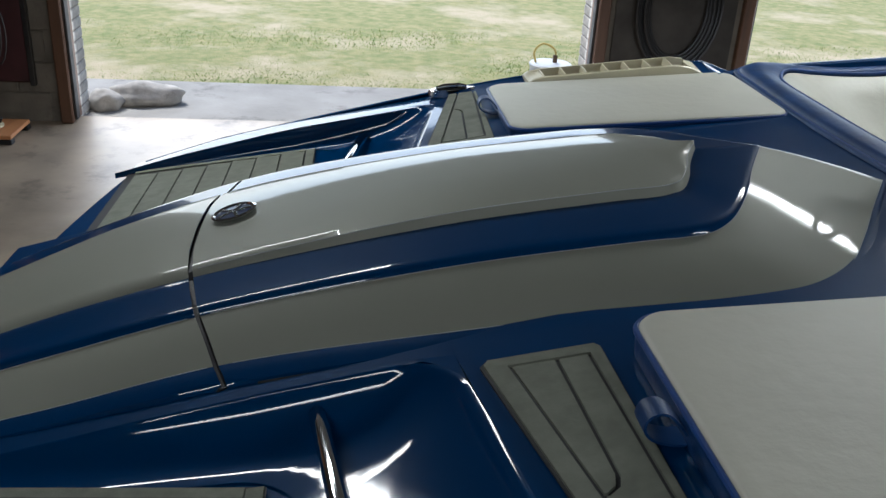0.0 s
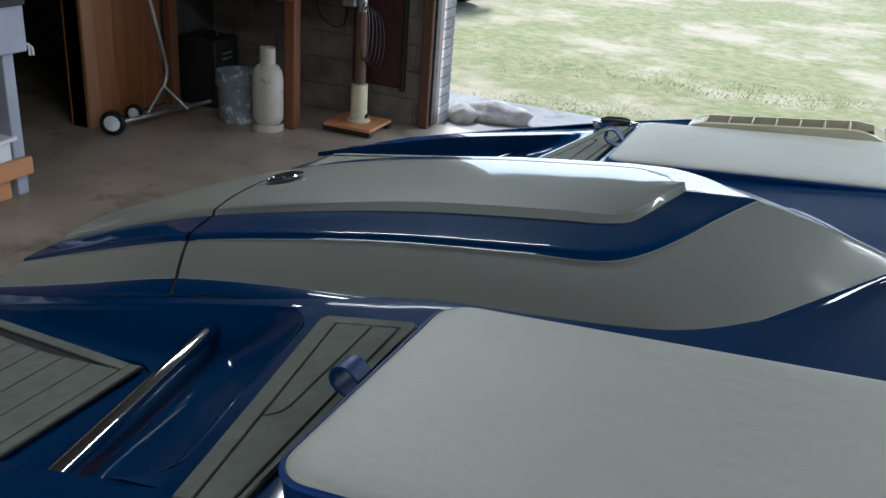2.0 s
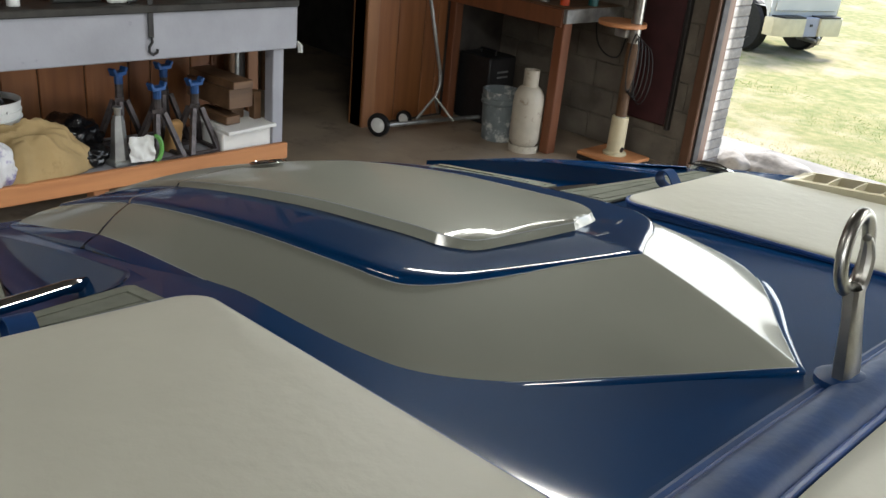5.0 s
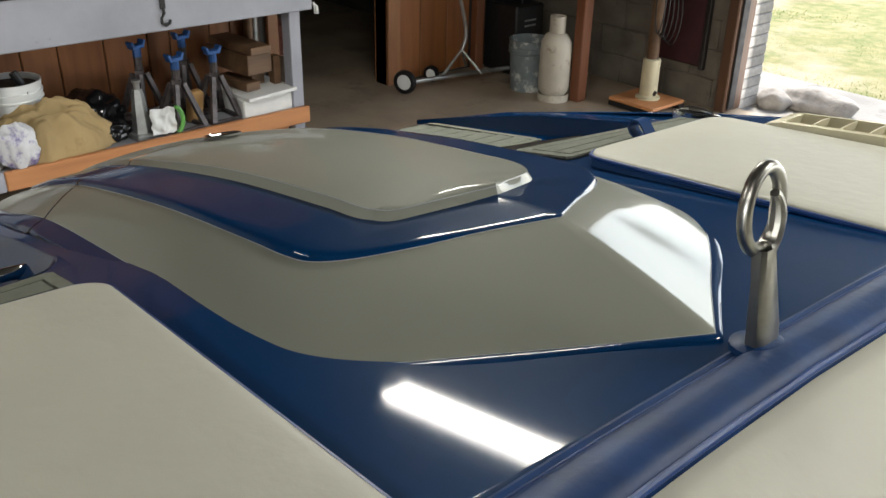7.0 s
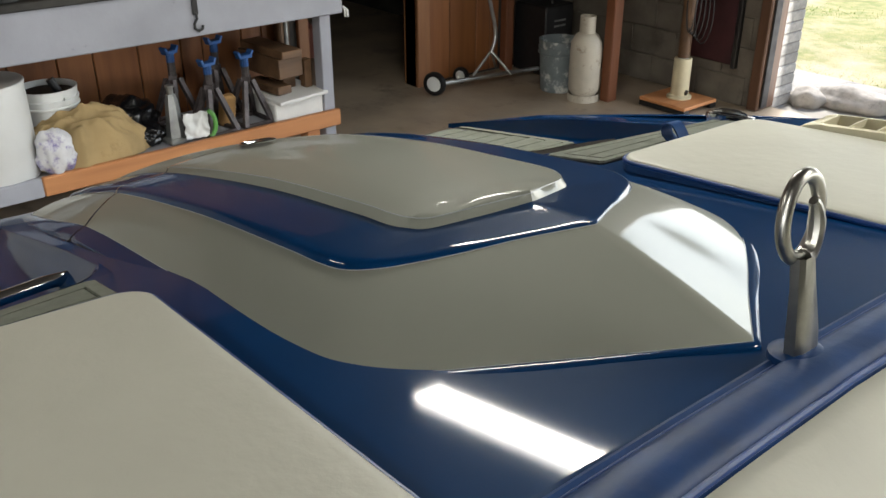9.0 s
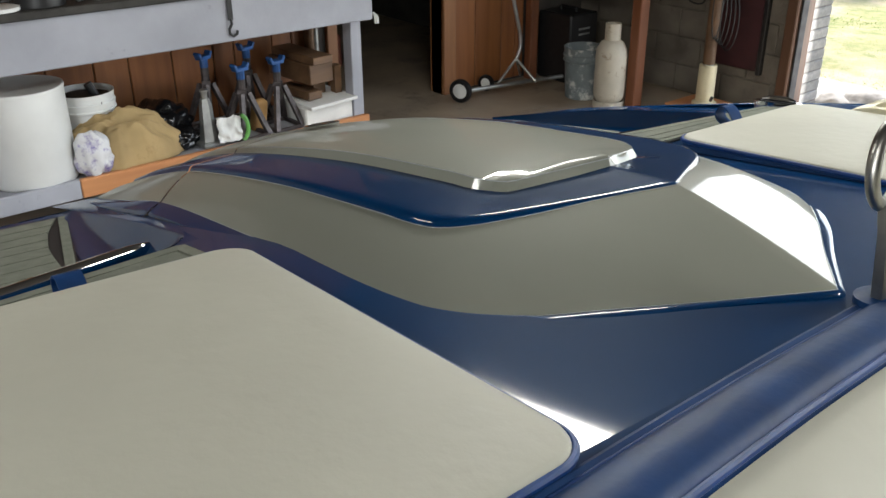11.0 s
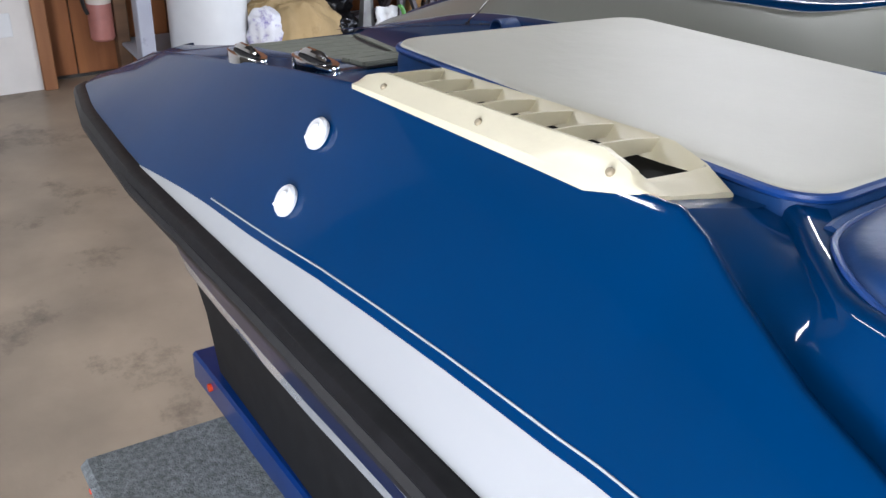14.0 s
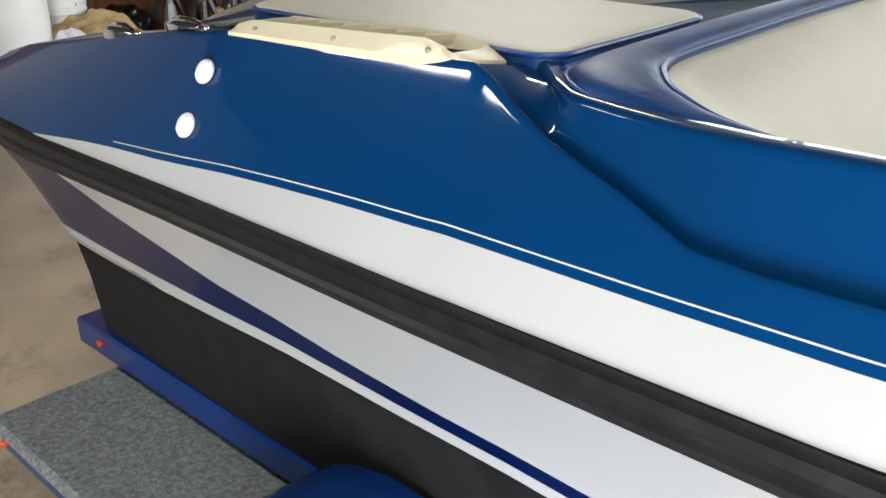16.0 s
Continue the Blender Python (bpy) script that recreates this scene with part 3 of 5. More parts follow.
# Thin pale tubes paint the highlight along the cover's edges.
for line in (base_l, stripe_l):
    line_on(piece(line, .004, 2), 0.0006, PIN_GLINT, "pinstripe", hatch, 0.0004)
    line_on(piece(line, -2, -.004), 0.0006, PIN_GLINT, "pinstripe", cowl, 0.0004)
for pts in (piece(lip, .004, 2),):
    line_on(pts, 0.0007, PIN_GLINT, "pinstripe", hatch, 0.0002)
# Black tube paints the shade of the panel gap; no groove is cut.
gap = [q + Vector((0, -.0015, -.007)) for q in skirt_l]
line_on(piece(gap, .02, .80), 0.0035, SEAM, "panel_gap_shade", hatch, 0.0)
# Added liner: a black tube blocks the open seam and gives its shade.
ribs = [at_seam(c) + Vector((0, 0, -.0145)) for c in (skirt_l, base_l, stripe_l, inset_l, lip, crest_l)]
part("seam_dark_liner", tube(ribs + mirrored(ribs[-2::-1]), .012, 10), SEAM, cowl, "black liner added under the hinge seam for its inner shade")
# round chrome badge on the crest
bz = 1.153
badge = part("badge", lathe([(0, 0.0), (0.036, 0.0), (0.038, 0.004), (0.034, 0.006), (0.031, 0.003), (0.0, 0.003)], 28, (-0.53, 0, bz + 0.002)), CHROME, hatch, "oval chrome badge")
for a in range(0, 360, 72):
    part("ray", box((-0.53 + 0.016 * math.cos(radians(a)), 0.016 * math.sin(radians(a)), bz + 0.006), (0.026, 0.006, 0.004), 0.001, pose(0, 0, 0, 0, 0, a)), CHROME, badge)
part("face", lathe([(0, 0.0), (0.03, 0.0), (0.0, 0.001)], 24, (-0.53, 0, bz + 0.0055)), NAVY, badge)
badge.matrix_basis = Matrix.Translation((-.53, 0, bz)) @ pose(0, 0, 0, 0, -10, 0) @ Matrix.Translation((.53, 0, -bz))

# deck
CREASE = [(.6, .972, 1.135), (.63, .977, 1.122), (.675, .992, 1.100), (.744, 1.010, 1.071), (.847, 1.029, 1.041), (.93, 1.047, 1.012), (1.0, 1.050, 1.007), (1.1, 1.050, 1.007), (1.6, 1.05, 1.01), (2.4, .97, 1.04), (3.3, .64, 1.10), (3.9, .03, 1.16)]
COAM = [(.6, .846, 1.127), (.63, .868, 1.125), (.67, .905, 1.121), (.73, .953, 1.116), (.80, .967, 1.113), (.87, .975, 1.110), (.95, .98, 1.108), (1.1, .98, 1.107), (1.6, .975, 1.12), (2.4, .90, 1.15), (3.3, .58, 1.19), (3.9, .01, 1.21)]
DECK = [(-1.2, .94), (-1.02, .972), (-.75, 1.018), (-.5, 1.060), (-.25, 1.092), (-.05, 1.110), (.2, 1.114), (.7, 1.118)]
WELL_X, WELL_Y0, WELL_Y1 = -0.212, 0.415, 0.862
EDGE = [(-1.06, .80, .945), (-1.0, .875, .962), (-.9, .925, .982), (-.7, .955, 1.022), (-.38, .970, 1.068), (-.1, .976, 1.106), (.1, .978, 1.126), (.45, .975, 1.131), (.6, .972, 1.134)]
RUB = [(-1.085, .93, .915), (-1.05, 1.0, .918), (-.95, 1.055, .922), (-.75, 1.087, .923), (-.38, 1.105, .912), (.1, 1.103, .909), (.6, 1.105, .903), (1.2, 1.109, .905), (2.4, 1.04, .95), (3.3, .7, 1.03), (3.9, .05, 1.10)]
bm = bmesh.new()
xs = [-.212, -.165, -.12, -.07, -.02, .03, .08, .125, .18, .25, .32, .39, .46, .52, .54, .56, .58, .60]
sheet([[(x, s * w, at(x, DECK) + (at(x, EDGE)[1] - at(x, DECK)) * max(0, (abs(w) - 0.87)) / (at(x, EDGE)[0] - 0.87)) for s, w in [(-1, at(x, EDGE)[0]), (-1, .88), (-1, .65), (-1, .42), (-1, .2), (1, 0), (1, .2), (1, .42), (1, .65), (1, .88), (1, at(x, EDGE)[0])]] for x in xs], bm)
front = [(.6, 1.1172), (.606, 1.1178), (.610, 1.1185), (.6135, 1.1198), (.617, 1.1203), (.622, 1.119), (.635, 1.108), (.655, 1.07)]
sheet([[(x, k * (at(x, COAM)[0] - .001), z if abs(k) < 1 else z) for k in (-1, -.99, -.7, -.4, 0, .4, .7, .99, 1)] for x, z in front], bm)
xs2 = [-1.06 + i * (WELL_X + 1.06) / 12 for i in range(13)]
sheet([[(x, y, at(x, DECK)) for y in (-.4, 0, .4)] for x in xs2], bm)
R = 0.07


def skew(bm):
    """The front rim of the wells runs forward towards the sides."""
    for v in bm.verts:
        w = at(v.co.x, [(-.55, 0), (WELL_X - R, .9), (WELL_X, 1), (-.17, .95), (.0, 0)])
        v.co.x += w * .19 * max(0, min(abs(v.co.y), WELL_Y1) - .435)


for s in (-1, 1):
    # strips beside the wells, and the rounded corners of their rims
    sheet([[(x, s * y, at(x, DECK) if k == 0 else at(x, EDGE)[1] + 0.004 * (k == 1)) for k, y in enumerate((at(x, [(-1.06, .78), (-.95, .84), (-.8, WELL_Y1), (0, WELL_Y1)]), at(x, EDGE)[0] - 0.025, at(x, EDGE)[0]))] for x in xs2 if s < 0 or x > -.93], bm)
    for yc, sy in ((WELL_Y0, 1), (WELL_Y1, -1)):
        arc = [(WELL_X - R + R * math.cos(radians(a)), s * (yc + sy * (R - R * math.sin(radians(a)))), at(WELL_X, DECK) - 0.002) for a in range(0, 91, 15)]
        cv = bm.verts.new((WELL_X, s * yc, at(WELL_X, DECK)))
        av = [bm.verts.new(p) for p in arc]
        for p, q in zip(av, av[1:]):
            bm.faces.new((cv, p, q))
    sheet([[(x, s * 0.4, at(x, DECK)), (x, s * WELL_Y0, at(x, DECK) - 0.001)] for x in xs2], bm)
skew(bm)
for f in [f for f in bm.faces if abs(f.calc_center_median().y) > .88 and .125 < f.calc_center_median().x < .56]:
    bm.faces.remove(f)
part("deck", bm, BLUE, boat, "glossy metallic blue deck", angle=40)


def floor_z(x):
    return 1.010 + (x + 0.42) * 0.075


def stern_x(y):
    return -1.02 + 0.10 * (y / 0.9) ** 2


def rim(s):
    """The well's upper edge from the stern along the cover, round the front and back along the side."""
    pts = [(x, WELL_Y0 - 0.02 * (x < -0.9)) for x in (-.96, -.88, -.75, -.6, -.45, WELL_X - R)]
    pts += [(WELL_X - R + R * math.sin(radians(a)), WELL_Y0 + R - R * math.cos(radians(a))) for a in (18, 36, 54, 72, 90)]
    pts += [(WELL_X, y) for y in (.55, .65, .75)]
    pts += [(WELL_X - R + R * math.cos(radians(a)), WELL_Y1 - R + R * math.sin(radians(a))) for a in (0, 18, 36, 54, 72, 90)]
    pts += [(x, at(x, [(-1.06, .78), (-.95, .84), (-.8, WELL_Y1), (0, WELL_Y1)])) for x in (-.45, -.6, -.75, -.88, -.96)]
    return [Vector((x, s * y, at(x, DECK))) for x, y in pts]


def sole(p, s):
    """The foot of the well wall below a point of the rim."""
    y, q = abs(p.y), 0.07
    if p.x > WELL_X - R - 1e-6:
        x = -0.42 - q + q * (p.x - WELL_X + R) / R
    else:
        x = p.x + (-0.49 - WELL_X + R) * max(0.0, 1 - (WELL_X - R - p.x) / 0.5)
    drift = 0.06 * max(0, -0.45 - x) / 0.6
    inner, outer = 0.515 - drift, 0.835 + drift * 0.5
    y = inner + q * (y - WELL_Y0) / R if y < WELL_Y0 + R else outer - q * (WELL_Y1 - y) / R if y > WELL_Y1 - R else inner + q + (outer - inner - 2 * q) * (y - WELL_Y0 - R) / (WELL_Y1 - WELL_Y0 - 2 * R)
    return Vector((x, s * y, floor_z(x)))


for s in (-1, 1):
    bm = bmesh.new()
    rows = []
    for p in rim(s):
        q = sole(p, s)
        row = []
        for t in (0, .015, .035, .06, .1, .16, .24, .34, .46, .6, .75, .88, 1):
            v = p.lerp(q, t)
            v.z = p.z + (q.z - p.z) * (1 - (1 - t) ** 2.4) * min(1, t / .08) ** .6
            row.append(v)
        rows.append(row)
    sheet(rows, bm)
    sheet([[(stern_x(y) + (-0.40 - stern_x(y)) * k / 8, s * y, floor_z(stern_x(y) + (-0.40 - stern_x(y)) * k / 8) - 0.003) for k in range(9)] for y in (.36, .5, .65, .8, .92)], bm)
    skew(bm)
    part("swim_well", bm, BLUE, boat, "dark blue moulded foot well at the stern", angle=60)
# gelcoat face closing the stern under the deck
bm = bmesh.new()
ys = [-.95 + i * 0.1 for i in range(20)]
sheet([[(stern_x(y) + 0.002, y, floor_z(stern_x(y)) - 0.002), (stern_x(y) - 0.02, y, .87), (stern_x(y) + 0.05, y, .80), (-.62, y * 0.93, .78)] for y in ys], bm)
part("stern_lip", bm, BLUE, boat)

# foam mats with black grooves between their strips
def foam_mat(name, outline, strips, z_at, s, label):
    m = part(name, slab([(x, s * y) for x, y in outline][::s], 0, 0.003), SEAM, boat, label)
    for v in m.data.vertices:
        v.co.z += z_at(v.co.x)
    for poly in strips:
        o = part("strip", slab([(x, s * y) for x, y in poly][::s], 0.001, 0.0065), EVA, m)
        for v in o.data.vertices:
            v.co.z += z_at(v.co.x)


def inner_y(x):
    return at(x, [(-1.0, .39), (-.93, .415), (-.80, .470), (-.64, .512), (-.45, .535)])


for s in (-1, 1):
    strips, x = [], -0.475
    b = 0.022
    while x - 0.062 > -.96:
        x2 = x - 0.058
        strips.append([(x, inner_y(x) + b), (x, .825 - b), (x2, .835 - b), (x2, inner_y(x2) + b)])
        x -= 0.062
    xe = x
    strips += [[(-.45, inner_y(-.45)), (-.45, .82), (-.471, .82), (-.471, inner_y(-.45))], [(-.473, .825 - b + 0.004), (xe, .85 - b + 0.004), (xe, .85), (-.473, .825)], [(-.473, inner_y(-.473)), (xe, inner_y(xe)), (xe, inner_y(xe) + b - 0.004), (-.473, inner_y(-.473) + b - 0.004)]]
    foam_mat("platform_mat", [(-.448, inner_y(-.45) - 0.002), (-.448, .822), (xe - 0.02, .852), (xe - 0.02, inner_y(xe) - 0.002)], strips, lambda x: floor_z(x), s, "grey foam deck mat with black grooves")
    # step mat ahead of the well
    c = .0025
    fa = lambda y: at(y, [(.452, -.184), (.885, -.096)])
    ff = lambda y: at(y, [(.452, -.039), (.885, -.027)])
    ga = lambda y: at(y, [(.452, -.156), (.885, -.073)])
    gf = lambda y: at(y, [(.452, -.057), (.885, -.034)])
    y0, y1, yt = .452, .885, .474
    step = [[(fa(y0) + .008, y0), (ff(y0) - .006, y0), (ff(y0), y0 + .008), (ff(y1), y1), (gf(y1) + c, y1), (gf(yt) + c, yt - c), (ga(yt) - c, yt - c), (ga(y1) - c, y1), (fa(y1), y1), (fa(y0 + .01), y0 + .01)],
            [(ga(yt) + c, yt + c), (-.098, yt + c), (-.0845, .700), (-.088, .715), (-.098, .724), (ga(.724) + c, .724)],
            [(-.093, yt + c), (gf(yt) - c, yt + c), (gf(y1) - c, y1), (ga(y1) + c, y1), (ga(.729) + c, .729), (-.097, .729), (-.084, .719), (-.0795, .702)]]
    foam_mat("step_mat", [(fa(y0) + .006, y0 - c), (ff(y0) - .004, y0 - c), (ff(y0) + c, y0 + .006), (ff(y1) + c, y1), (fa(y1) - c, y1), (fa(y0) - c, y0 + .008)], step, lambda x: at(x, DECK), s, "grey foam step mat with black grooves")
    # chrome grab rail across the well
    rail = part("grab_rail", tube([(-.394, s * .425, 1.028), (-.390, s * .436, 1.040), (-.384, s * .47, 1.043), (-.322, s * .838, 1.034), (-.318, s * .862, 1.026)], 0.0115, 14), CHROME, boat, "polished chrome grab rail")
    # cleats on the side decks
    for cx, cy in ((-.275, .953), (-.085, .931))[(1 if s > 0 else 0):]:
        cz = at(cx, DECK) + (at(cx, EDGE)[1] - at(cx, DECK)) * .7 + .003
        cl = part("cleat", slab([(cx + 0.062 * math.cos(a / 12 * math.pi), s * (cy + 0.021 * math.sin(a / 12 * math.pi))) for a in range(24)], cz - 0.012, cz + 0.007, bevel=0.003), CHROME, boat, "chrome pop-up cleat")
        # Black slab paints the shade of a recess that isn't hollowed out.
        part("recess", slab([(cx + 0.046 * math.cos(a / 12 * math.pi), s * (cy + 0.012 * math.sin(a / 12 * math.pi))) for a in range(24)], cz + 0.005, cz + 0.0075), SEAM, cl)
        part("horn", tube([(cx - 0.040, s * cy, cz + 0.010), (cx - 0.02, s * cy, cz + 0.013), (cx + 0.02, s * cy, cz + 0.013), (cx + 0.040, s * cy, cz + 0.010)], [0.004, 0.007, 0.007, 0.004], 10), CHROME, cl)

# topsides: from the deck edge out to the rub rail
TOP = EDGE[:-1] + CREASE


def fine(xs, k=4):
    out = []
    for a, b in zip(xs, xs[1:]):
        out += [a + (b - a) * i / k for i in range(k)]
    return out + [xs[-1]]


xs = fine([-1.06, -1.0, -.9, -.7, -.38, -.1, .1, .45, .6, .63, .675, .744, .80, .847, .93, 1.0, 1.1, 1.6, 2.4, 3.3, 3.9], 3)
STRIPE_W = [(-1.2, .0), (-.40, 0.0), (-.14, .022), (.06, .031), (.25, .046), (.47, .056), (.65, .061), (.9, .060), (4, .058)]
for s, nm in ((-1, "starboard"), (1, "port")):
    blue, white, pin, recess, cap = [], [], [], [], []
    for x in xs:
        if s > 0 and x < -.93:
            continue
        (ty, tz), (ry, rz) = at(x, TOP), at(x, RUB)
        t_w = at(x, STRIPE_W) / max(0.05, tz - rz)
        line = lambda t: Vector((x, s * (ry + (ty - ry) * t + 0.004 * 4 * t * (1 - t)), rz + (tz - rz) * t))
        lo = min(0.9, t_w)
        blue.append([line(lo + (0.965 - lo) * k / 8) for k in range(9)] + [line(0.985), Vector((x, s * (ty - .0005), tz - .0005)), Vector((x, s * (ty - .0022), tz + .0016)), Vector((x, s * (ty - .005), tz + .0022)), Vector((x, s * (ty - .008), tz + .0012)), Vector((x, s * (ty - .0095), tz - .001))])
        white.append([line(lo * k / 3) for k in range(4)])
        pin.append((x, line(min(0.95, lo + (0.002 + 0.0085 * min(1, at(x, STRIPE_W) / .03)) / max(0.05, tz - rz)))))
        if x >= 0.6:
            cy, cz = at(x, COAM)
            d = min(1.0, (x - 0.6) / 0.12)
            d = d * d * (3 - 2 * d)
            drop = .020 * d
            foot, lipz = Vector((x, s * (ty - .014 - .009 * d), tz - .001 - drop)), Vector((x, s * (cy + .011), cz - .013))
            recess.append([Vector((x, s * (ty - 0.009), tz - .0005)), Vector((x, s * (ty - 0.010 - .004 * d), tz - .001 - .002 * d)), Vector((x, s * (ty - .012 - .005 * d), tz - .001 - drop * .85)), foot.lerp(lipz, .04), foot.lerp(lipz, .16)]
                          + [foot.lerp(lipz, k) for k in (.35, .6, .8, .92)] + [lipz, Vector((x, s * (cy + .0095), cz - .007)), Vector((x, s * (cy + .006), cz - .003)), Vector((x, s * (cy + .001), cz - .0005)), Vector((x, s * (cy - 0.006), cz)), Vector((x, s * (cy - 0.03), cz - 0.002)), Vector((x, s * (cy - 0.04), cz - 0.03))])
    part("topside", sheet(blue), BLUE, boat, "metallic blue topside panel", angle=50)
    part("topside_stripe", sheet([r for r in white if (r[3] - r[0]).length > 0.0005]), WHITE_GEL, boat, "pearl white tapering stripe", angle=50)
    part("pinstripe", tube([p + Vector((0, s * 0.0002, 0)) for x, p in pin if -0.13 < x < 3.5], 0.0012, 6), PIN_GLINT, boat)
    part("coaming", sheet(recess), BLUE, boat, "dark blue cockpit coaming with a recess", angle=60)
    # rub rail: a black rubber section with a groove, swept along the side
    prof = [(-.004, .028), (.008, .031), (.020, .026), (.025, .012), (.019, .006), (.018, -.004), (.025, -.010), (.022, -.024), (.008, -.031), (-.004, -.028)]
    rr = []
    for x in fine([-1.03, -1.0] + [p[0] for p in RUB[2:]], 5):
        ry, rz = at(x, RUB)
        f = min(1.0, .2 + (x + 1.03) / .06)
        if s > 0 and x < -.93:
            continue
        rr.append([Vector((x, s * (ry + a * f), rz - 0.025 + b * .82 * f)) for a, b in prof])
    part("rub_rail", sheet(rr), RUBBER, boat, "black grooved rubber rub rail", angle=40)
    # hull side: white, then a navy wedge, then white down to the chine
    side_w, navy, lower, bottom = [], [], [], []
    for x in fine([-1.06, -.75, -.6, -.3, 0, .36, .9, 1.6, 2.4, 3.3, 3.88], 5):
        if s > 0 and x < -.88:
            continue
        ry, rz = at(x, RUB)
        top = Vector((x, s * (ry - 0.004), rz - 0.046))
        cy = at(x, [(-1.06, .90), (-.6, .985), (0, 1.0), (1.2, 1.0), (2.4, .85), (3.3, .5), (3.9, .03)])
        cz = at(x, [(-1.06, .70), (-.6, .612), (-.42, .610), (-.18, .611), (.03, .618), (.2, .622), (.47, .617), (.7, .615), (.9, .605), (2.4, .66), (3.9, .85)])
        chine = Vector((x, s * cy, cz))
        a = at(x, [(-1.06, 0.0), (-.50, 0.02), (-.36, .15), (-.24, .34), (-.1, .47), (.08, .63), (.36, .75), (.59, .80), (.9, .81), (4, .82)])
        b = at(x, [(-1.06, .86), (-.4, .87), (-.15, .87), (.04, .885), (.6, .91), (4, .91)])
        P = lambda t: top.lerp(chine, t) + Vector((0, -s * 0.012 * 4 * t * (1 - t), 0))
        side_w.append([P(a * k / 5) for k in range(6)])
        navy.append([P(a + (b - a) * k / 5) for k in range(6)])
        lower.append([P(b), P((1 + b) / 2), chine, chine + Vector((0, -s * 0.012, -0.006))])
        if x > -0.62:
            bottom.append([chine + Vector((0, -s * 0.012, -0.006)), chine + Vector((0, -s * 0.03, -0.10)), Vector((x, s * cy * 0.945, cz - 0.31)), Vector((x, 0, cz - 0.34 + 0.02 * max(0, x - 2) ** 2 * 3))])
    part("hull_side", sheet(side_w), WHITE_GEL, boat, "pearl white hull side", angle=50)
    part("hull_stripe", sheet(navy), NAVY, boat, "navy blue wedge stripe", angle=50)
    part("hull_chine", sheet(lower), WHITE_GEL, boat, "white chine edge", angle=50)
    part("hull_bottom", sheet(bottom), BLACK, boat, "matt black hull bottom", angle=50)
bm = bmesh.new()
sheet([[(-.62, y, .80), (-.62, y * .97, .655 if abs(y) > .8 else .6), (-.61, y * .93, at(abs(y), [(0, .31), (.9, .37), (.95, .60)]))] for y in [-.98 + i * .098 for i in range(21)]], bm)
part("transom", bm, BLACK, boat, "matt black transom")

# white drain caps on the starboard side
for cx, cy, cz in ((.097, -1.015, 1.071), (.095, -1.058, .996)):
    cap = part("drain_cap", lathe([(0, 0), (.019, 0), (.020, .004), (.017, .008), (.008, .009), (0, .009)], 24), CAPW, boat, "round white plastic drain cap")
    cap.matrix_basis = Matrix.Translation((cx, cy, cz)) @ pose(0, 0, 0, 60, 0, 0)
    part("grip", box((0, 0, .011), (.026, .005, .006), .002, pose(0, 0, 0, 0, 0, 60)), CAPW, cap)


